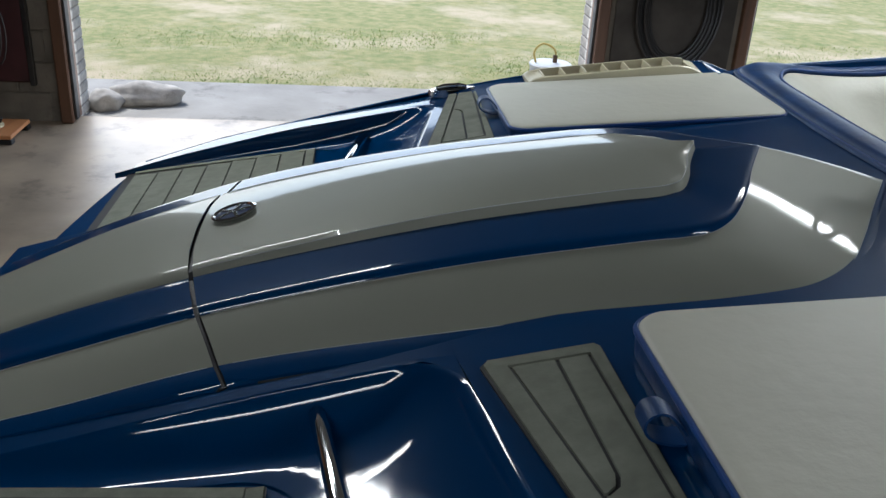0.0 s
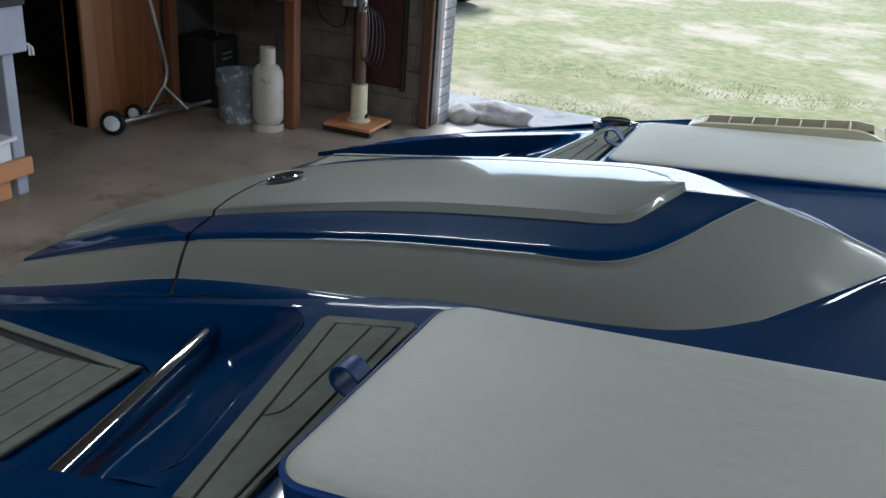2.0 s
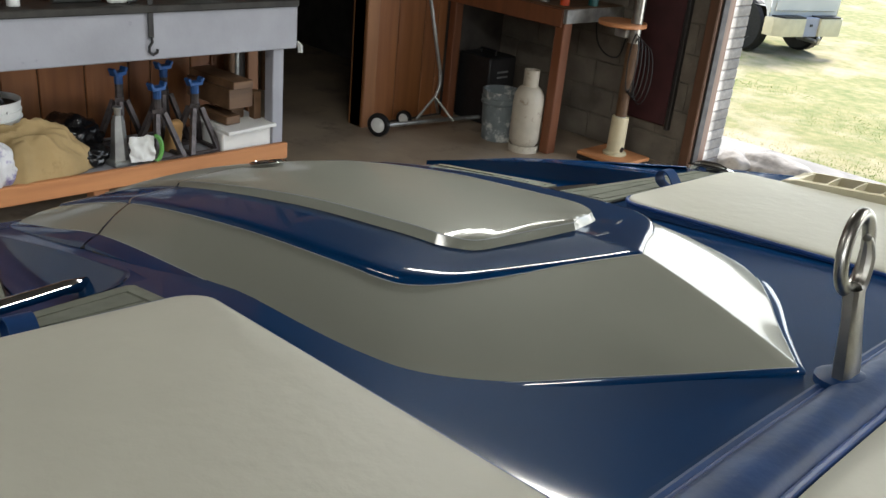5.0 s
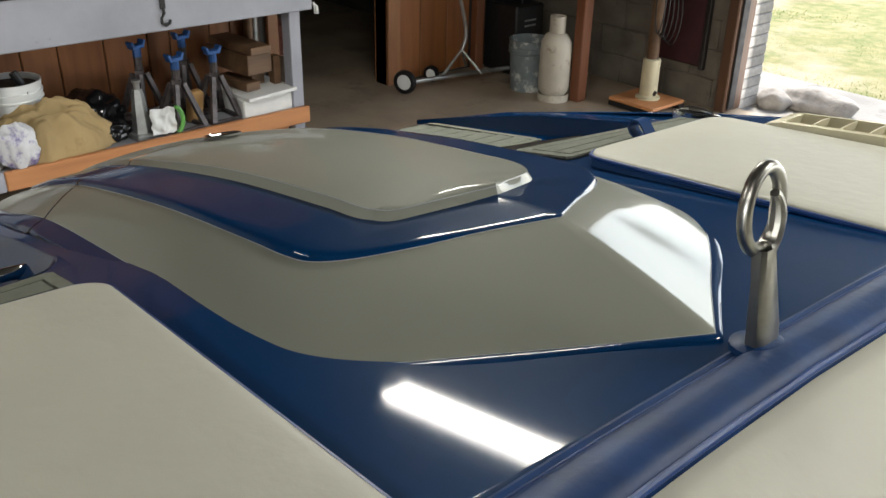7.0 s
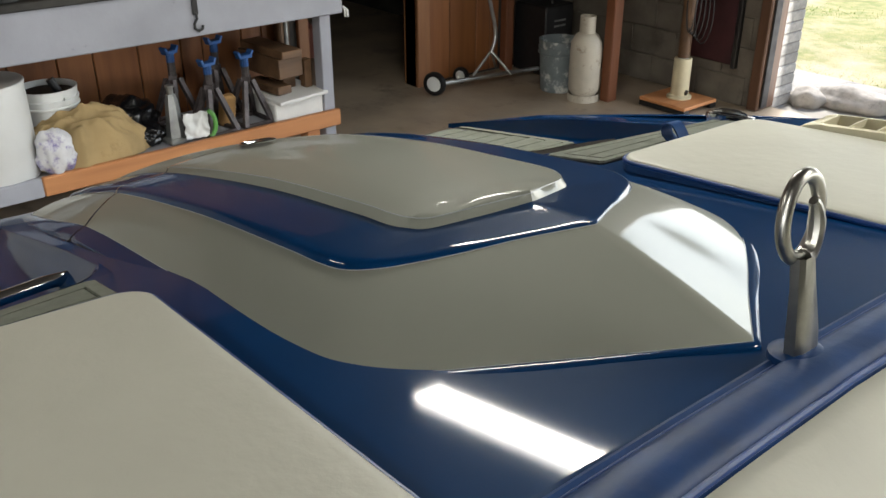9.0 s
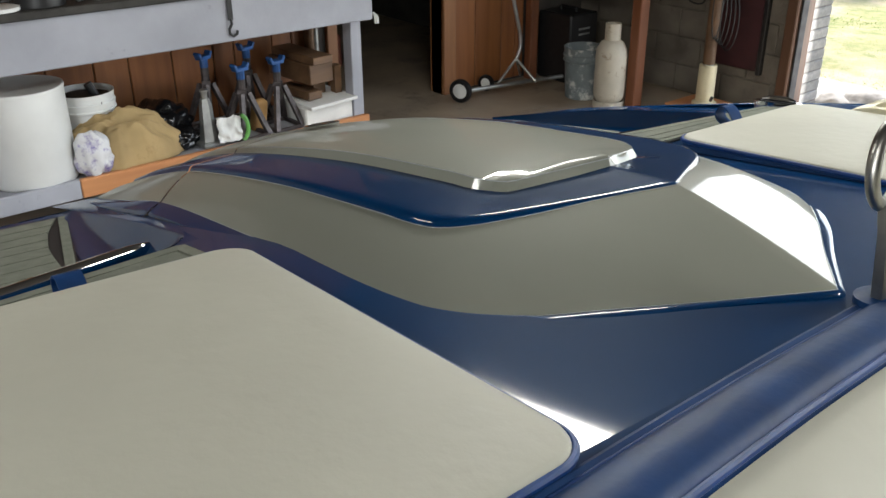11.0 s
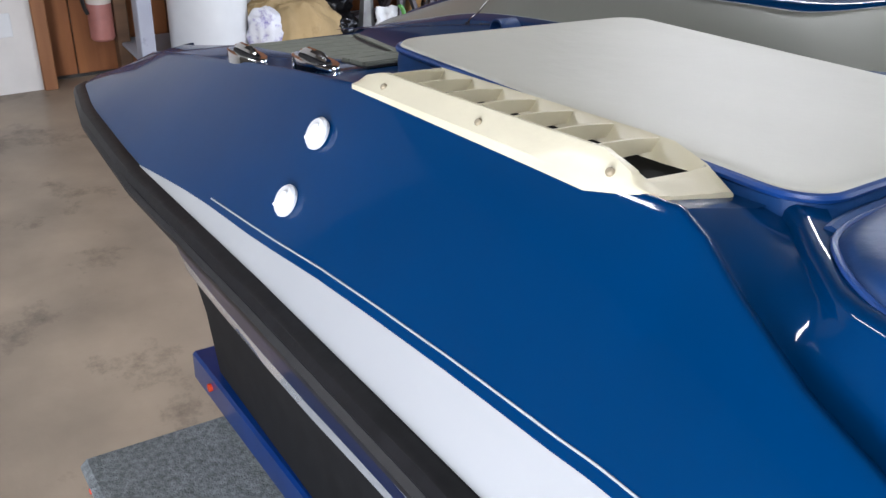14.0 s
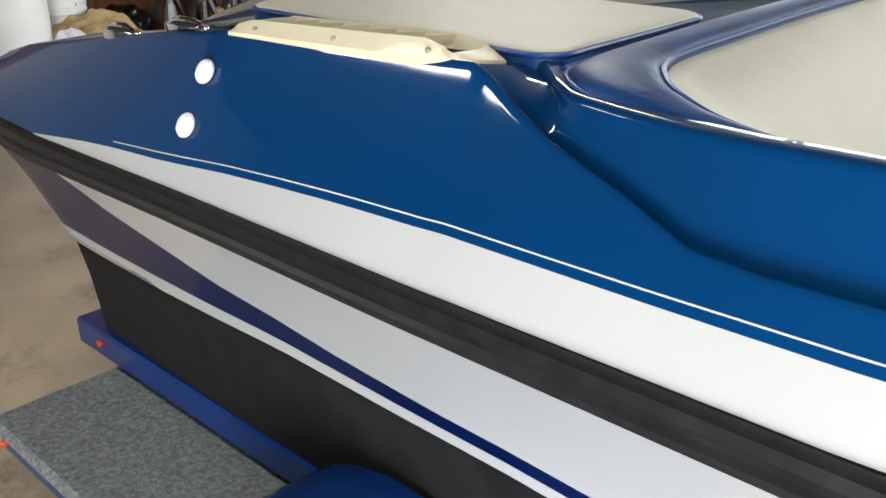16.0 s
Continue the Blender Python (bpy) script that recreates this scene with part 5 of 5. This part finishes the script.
bm = crinkle(-.085, .05, .015, .15, 1)
bmesh.ops.solidify(bm, geom=bm.faces[:], thickness=.003)
o = tagged(part("wrapper", bm, PLASTW, angle=80), "crumpled white and green plastic wrapper", "wrapper")
o.matrix_world = Matrix.Translation((-3.645, 1.235, SZ + .008)) @ pose(0, 0, 0, 0, 0, -12)
bm = tube([(.01, .045 + .040 * math.sin(a), .085 - .072 * math.cos(a)) for a in [k * math.pi / 12 for k in range(13)]], [.006] + [.013] * 11 + [.006], 8)
part("print", bm, GREENP, o, "green printed edge")
o = tagged(part("paper_bag", crumple(box((0, 0, .09), (.06, .10, .18), .02, seg=3), .02, 9), KRAFT, angle=70), "crumpled brown paper bag between the jack stands", "bag")
o.matrix_world = Matrix.Translation((-3.80, 1.47, SZ + .006)) @ pose(0, 0, 0, 0, 12, 10)
bm = bmesh.new()
bmesh.ops.create_icosphere(bm, subdivisions=4, radius=1)
for v in bm.verts:
    d = 1 + .30 * noise.noise(v.co * 2.0 + Vector((3, 0, 0))) - .18 * abs(noise.noise(v.co * 4.5))
    v.co = Vector((v.co.x * .055 * d, v.co.y * .095 * d, max(0, .115 + v.co.z * .125 * d)))
o = tagged(part("plastic_pack", bm, PRINTED, angle=80), "crushed white plastic pack with purple print beside the cloth", "pack")
o.matrix_world = Matrix.Translation((-3.635, .45, SZ + .002)) @ pose(0, 0, 0, 0, 0, -15)
# strap and hook hanging over the apron
hk = thing("strap_hook", "black hook hanging over the bench apron", "hook", Matrix.Translation((BX + .012, 1.255, .86)))
part("strap", box((0, 0, .14), (.006, .03, .20), .002), BLACKP, hk)
part("hook", tube([(0, 0, .05), (0, .005, .02), (0, -.012, -.005), (0, -.012, -.030), (0, .008, -.046), (0, .030, -.036), (0, .034, -.018)], .0075, 8), BLACKP, hk)
# white clips at the bench end
cl = thing("clip", "white plastic clips on the bench end", "clip", Matrix.Translation((BX - .02, 2.185, .80)))
for k in (0, .035):
    part("prong", tube([(0, .0, .02), (k * .3, .012 + k * .3, -.005), (k * .3, .014 + k * .3, -.045)], .007, 6), CAPW, cl)


# things on the bench top
def canister(name, y, x, r, h, m, label, cat="container"):
    o = part(name, lathe([(0, 0), (r, 0), (r, h * .86), (r * .9, h * .92), (r * .5, h), (0, h)], 24), m)
    o.location = (x, y, 1.071)
    return tagged(o, label, cat, group="containers on the bench top")


jar = pail("paint_pail", (-3.80, 1.68, 1.071), .118, .130, .28, PLASTW, "white plastic pail with a black lettered band on the bench top", rim=False)
wrap = lambda a, z, r: Vector((r * math.cos(a), r * math.sin(a), z))
band_r = lambda z: .118 + .012 * z / .28
band = part("label_band", sheet([[wrap(-.70 + 1.75 * k / 20, z, band_r(z) + .0012) for k in range(21)] for z in (.112, .165)]), BLACKP, jar, "black printed band")
part("label_line", sheet([[wrap(-.70 + 1.75 * k / 20, z, band_r(z) + .0012) for k in range(21)] for z in (.092, .098)]), BLACKP, jar)
fc = bpy.data.curves.new("lettering", "FONT")
fc.body, fc.size, fc.shear = "ALL PURPOSE", .040, .2
fo = new("lettering", fc)
fm = bpy.data.meshes.new_from_object(fo)
bpy.data.objects.remove(fo)
bm = bmesh.new()
bm.from_mesh(fm)
for v in bm.verts:
    z = .124 + v.co.y
    v.co = wrap(-.66 + v.co.x / .125 * .80, z, band_r(z) + .0024)
part("lettering", bm, PLASTW, band, "white printed lettering")
canister("cup", 1.55, -3.78, .05, .09, TEALP, "teal plastic cup on the bench top")
canister("jar", 1.86, -3.7, .03, .07, ORANGE, "small orange jar on the bench top")
canister("can", 1.93, -3.78, .028, .06, CREAM, "small cream can on the bench top")
canister("can", 2.02, -3.72, .03, .05, REDEXT, "small red can on the bench top")
o = tagged(part("steel_cylinder", tube([(0, -.12, .046), (0, -.08, .046), (0, -.079, .038), (0, .07, .038), (0, .071, .046), (0, .12, .046)], [.046, .046, .038, .038, .046, .046], 20), GALV), "grey steel cylinder lying on the bench top", "cylinder")
o.location = (-3.70, .93, 1.071)
bm = bmesh.new()
bmesh.ops.create_icosphere(bm, subdivisions=4, radius=1)
for v in bm.verts:
    d = 1 + .45 * noise.noise(v.co * 1.7) - .3 * abs(noise.noise(v.co * 4 + Vector((5, 0, 0))))
    v.co = Vector((v.co.x * .06 * d, v.co.y * .08 * d, max(0, .045 + v.co.z * .055 * d)))
o = tagged(part("rag", bm, FOAM, angle=80), "crumpled white rag on the bench top", "rag")
o.location = (-3.66, 1.13, 1.071)
canister("tub", .35, -3.7, .12, .07, BLACKP, "flat black tub on the bench top")
canister("lid", .15, -3.66, .10, .02, PLASTW, "white plastic lid on the bench top")
canister("can", .62, -3.66, .03, .09, PLASTW, "white spray can on the bench top")
for yy, rr in ((.5, .08), (1.15, .10), (.2, .06)):
    o = tagged(part("cord_coil", tube([((rr - .002 * i) * math.cos(i * .5), (rr - .002 * i) * math.sin(i * .5), .008 + .0025 * i) for i in range(24)], .006, 6), BLACKP), "loose coil of black cord on the bench top", "cord", group="cords on the bench top")
    o.location = (-3.70, yy, 1.071)

# fire extinguisher hung on the panelling
ext = thing("fire_extinguisher", "faded red fire extinguisher hung on wooden panelling", "extinguisher", Matrix.Translation((WX + .09, -.28, .22)))
part("cylinder", lathe([(0, .0), (.055, 0), (.064, .012), (.064, .36), (.056, .40), (.030, .425), (.022, .44), (0, .44)], 28), REDEXT, ext)
part("label", lathe([(.0648, .20), (.0648, .36)], 28), LABELW, ext, "worn pale paper label")
part("valve", box((0, 0, .46), (.04, .05, .05), .006), BLACKP, ext)
part("handle", box((.03, .02, .50), (.03, .12, .018), .004, pose(0, 0, 0, 14, 0, 0)), BLACKP, ext)
part("lever", box((.03, .02, .475), (.026, .11, .012), .004), GALV, ext)
part("hose", tube(curve([(0, -.02, .46), (.02, -.08, .44), (.03, -.095, .33), (.03, -.085, .20), (.03, -.07, .15)], 5), .010, 8), BLACKP, ext)
part("bracket", box((-.068, 0, .30), (.012, .05, .2), .003), GALV, ext)
tagged(part("wall_outlet", span((WX + .13, -.80, .30), (WX + .137, -.73, .42), .003), PLASTW), "white wall cover plate", "outlet")

# ---- corner by the opening ----
sign = thing("wall_sign", "yellow warning sign with dark worn lettering on the panelling", "sign", Matrix.Translation((WX + .016, 3.33, .935)))
part("plate", span((0, 0, 0), (.004, .35, .26), .001), SIGNY, sign)
for k in range(7):
    part("lettering", span((.0042, .03 + k * .043, .055), (.0062, .061 + k * .043, .135), .0005), BLACKP, sign)
part("lettering", span((.0042, .03, .17), (.0062, .32, .23), .0005), BLACKP, sign)
tb = thing("side_table", "brown wooden side counter with steel-edged top", "table")
TZ = 1.0
part("top", span((WX + .02, 4.02, TZ - .01), (-3.06, FY - .02, TZ + .03), .006), TIMBER, tb)
part("front_board", span((WX + .02, 3.985, TZ - .10), (-3.09, 4.018, TZ + .02), .005), POSTW, tb)
part("edge", span((-3.085, 3.99, TZ - .07), (-3.05, FY - .02, TZ + .025), .004), GALV, tb, "grey steel edge strip")
part("post", span((-3.15, 4.0, 0), (-3.07, 4.09, TZ - .012), .006), POSTW, tb, "stained brown post")
part("post", span((WX + .03, 4.0, 0), (WX + .1, 4.08, TZ - .012), .006), POSTW, tb)
o = tagged(part("orange_bottle", lathe([(0, 0), (.033, 0), (.033, .09), (.016, .12), (.014, .15), (0, .15)], 20), ORANGE), "orange plastic bottle on the side counter", "bottle")
o.location = (-3.19, 4.12, TZ + .031)
for i, (x, yy) in enumerate(((-3.35, 4.1), (-3.55, 4.15), (-3.12, 4.35), (-3.75, 4.12))):
    o = tagged(part("jar", lathe([(0, 0), (.035, 0), (.035, .07), (.03, .08), (0, .08)], 20), (GALV, BLACKP, TEALP, CREAM)[i]), "small workshop jar on the side counter", "jar", group="jars on the side counter")
    o.location = (x, yy, TZ + .031)

tank = thing("propane_tank", "rusty white propane tank on the floor", "gas tank", Matrix.Translation((-3.24, 3.93, 0)))
part("foot_ring", lathe([(.11, 0), (.11, .05), (.105, .05), (.105, 0)], 32), TANKM, tank)
part("body", lathe([(0, .03), (.08, .035), (.104, .07), (.110, .10), (.110, .36), (.104, .41), (.08, .455), (.05, .475), (0, .478)], 36), TANKM, tank)
part("collar", lathe([(.055, .47), (.055, .585), (.049, .585), (.049, .47)], 24), TANKM, tank)
part("valve", lathe([(.018, .47), (.018, .53), (.028, .535), (.028, .56), (0, .56)], 14), STEEL, tank)
pp = pail("paint_bucket", (-3.53, 3.97, 0), .125, .145, .37, PAINTPAIL, "grey bucket spattered with white paint", handle=True)

case = thing("speaker_case", "black equipment case standing in the corner", "case", Matrix.Translation((-4.0, 4.28, 0)))
part("body", span((-.17, -.15, 0), (.17, .15, .52), .012), BLACKP, case)
for z in (.40, .36, .22, .19):
    part("lettering_bar", span((.171, -.06, z), (.174, .06 if z > .3 else .02, z + .014), 0), GALV, case, "pale unreadable lettering bar")
part("handle", tube([(-.08, 0, .52), (-.08, 0, .55), (.08, 0, .55), (.08, 0, .52)], .009, 8), BLACKP, case)

cart = thing("wheeled_frame", "grey steel wheeled frame with a tall bent handle", "hand cart", Matrix.Translation((-3.98, 3.2, 0)))
part("axle_bar", tube([(0, 0, .075), (.05, .62, .06), (.10, 1.0, .05)], .016, 10), GALV, cart)
part("handle", tube(curve([(.0, .52, .22), (.0, .56, .36), (-.01, .50, .62), (-.05, .42, 1.02)], 5), .014, 10), GALV, cart)
for q in ((-.02, .36, .07), (.14, .60, .07), (-.10, .66, .07)):
    part("leg", tube([(.0, .52, .235), q], .010, 8), GALV, cart)
for px, py, r in ((0, -.02, .085), (-.12, .33, .06)):
    w = part("wheel", lathe([(0, -.018), (r * .3, -.018), (r * .62, -.012), (r * .66, -.022), (r * .95, -.02), (r, -.012), (r, .012), (r * .95, .02), (r * .66, .022), (r * .62, .012), (0, .018)], 26), RUBBER, cart, "black rubber tyre")
    w.matrix_basis = Matrix.Translation((px, py, r)) @ pose(0, 0, 0, 90, 0, 25)
    h = part("hub", lathe([(0, -.024), (r * .5, -.022), (r * .64, -.016), (r * .64, .016), (r * .5, .022), (0, .024)], 22), CAPW, w, "white wheel disc")

stand = thing("pedestal_stand", "cream pedestal stand with round top on a wooden base", "stand", Matrix.Translation((-2.72, 4.33, 0)))
part("base", span((-.19, -.19, .035), (.19, .17, .06), .005), PINE, stand, "orange-brown wooden base board")
part("skid", span((-.19, -.19, 0), (.19, -.13, .034), .004), BLACKP, stand)
part("skid", span((-.19, .11, 0), (.19, .17, .034), .004), BLACKP, stand)
part("flange", lathe([(.085, .06), (.085, .072), (.065, .085)], 24), CREAMPOST, stand)
part("sleeve", lathe([(.062, .07), (.060, .33), (.055, .335), (.045, .335)], 24), CREAMPOST, stand, "cream enamelled sleeve")
part("shaft", lathe([(.040, .33), (.040, 1.25)], 20), STEEL, stand)
# Dark brown skin on the steel shaft: its shaded look put into colour.
part("shade_side", lathe([(.0415, .34), (.0415, .85)], 16), TIMBER, stand)
part("round_top", lathe([(0, .95), (.16, .95), (.165, .955), (.165, .975), (.16, .98), (0, .98)], 36, (-.10, -.02, 0)), PINE, stand, "round reddish wooden top")
part("clamp", box((-.07, -.03, .91), (.10, .09, .06), .008), GALV, stand)
for i in range(5):
    part("cord", tube([(.045 + .035 * math.sin(a) * (1 + .25 * i) + .012 * i, -.03 + .02 * i - .01, .72 + .20 * math.cos(a) - .02 * i) for a in [k * math.pi / 9 for k in range(18)]], .0045, 6, closed=True), BLACKP, stand, "looped electric cord")
part("plug", box((.09, -.05, .12), (.02, .02, .04), .004, pose(0, 0, 0, 20, 30, 0)), BLACKP, stand)

pn = thing("hanging_panel", "dark red quilted panel on the block wall", "panel")
part("panel", span((-2.94, FY - .045, .27), (-2.52, FY - .014, 1.5), .012), REDCLOTH, pn)
part("frame", span((-2.535, FY - .055, .25), (-2.50, FY - .013, 1.5), .005), BLACKP, pn)
tagged(part("wall_cable", tube(curve([(-3.3, FY - .02, 1.2), (-3.25, FY - .02, .75), (-3.05, FY - .02, .66), (-2.98, FY - .02, .9)], 6), .006, 6), BLACKP), "black cable drooping on the block wall", "cable")

hose = thing("garden_hose", "coiled dark hose hung on the pier", "hose", Matrix.Translation((1.72, FY - .05, .92)))
for i in range(6):
    part("coil", tube([((.20 + .018 * i) * math.cos(a), -.012 * (i % 3), (.33 + .02 * i) * math.sin(a)) for a in [k * math.pi / 14 for k in range(28)]], .012, 8, closed=True), BLACKP, hose)
part("hook", span((-.03, -.06, .30), (.03, .04, .33), .004), GALV, hose)
part("fill_board", span((-.42, .03, -.92), (.42, .045, 1.2), .004), DARKWALL, hose, "dark boards behind the hose")

pw = pail("floor_bucket", (1.02, 5.2, -.034), .13, .15, .40, PLASTW, "white bucket with yellow rope handle on the drive")
part("lid", lathe([(.158, .40), (.16, .41), (.15, .42), (0, .425)], 32), PLASTW, pw)
part("rope_handle", tube(curve([(-.11, 0, .41), (-.13, 0, .50), (-.07, 0, .56), (.02, 0, .52), (.04, 0, .42)], 5), .008, 8), ROPE, pw, "yellow rope loop")
part("tap", box((.03, 0, .45), (.03, .03, .06), .004), TIMBER, pw)

# shapes in the unlit side room
for i, (x, yy, r, h, m) in enumerate(((-5.6, 2.75, .16, .5, BLACKP), (-5.9, 3.05, .12, .62, TEALP), (-5.5, 3.05, .08, .3, REDEXT), (-6.2, 2.5, .2, .8, GALV))):
    o = tagged(part("container", lathe([(0, 0), (r, 0), (r, h * .8), (r * .5, h * .92), (r * .4, h), (0, h)], 20), m), "dim container standing in the side room", "container", group="containers in the side room")
    o.location = (x, yy, 0)
sh = thing("side_room_shelf", "dim shelf in the side room", "shelf")
for z in (.66, 1.2):
    part("board", span((-6.6, 2.3, z), (-5.4, 3.2, z + .03), .004), TIMBER, sh)
for x, yy in ((-6.58, 2.32), (-5.44, 2.32), (-6.58, 3.16), (-5.44, 3.16)):
    part("upright", span((x - .02, yy - .02, 0), (x + .02, yy + .02, 1.5), .003), TIMBER, sh)
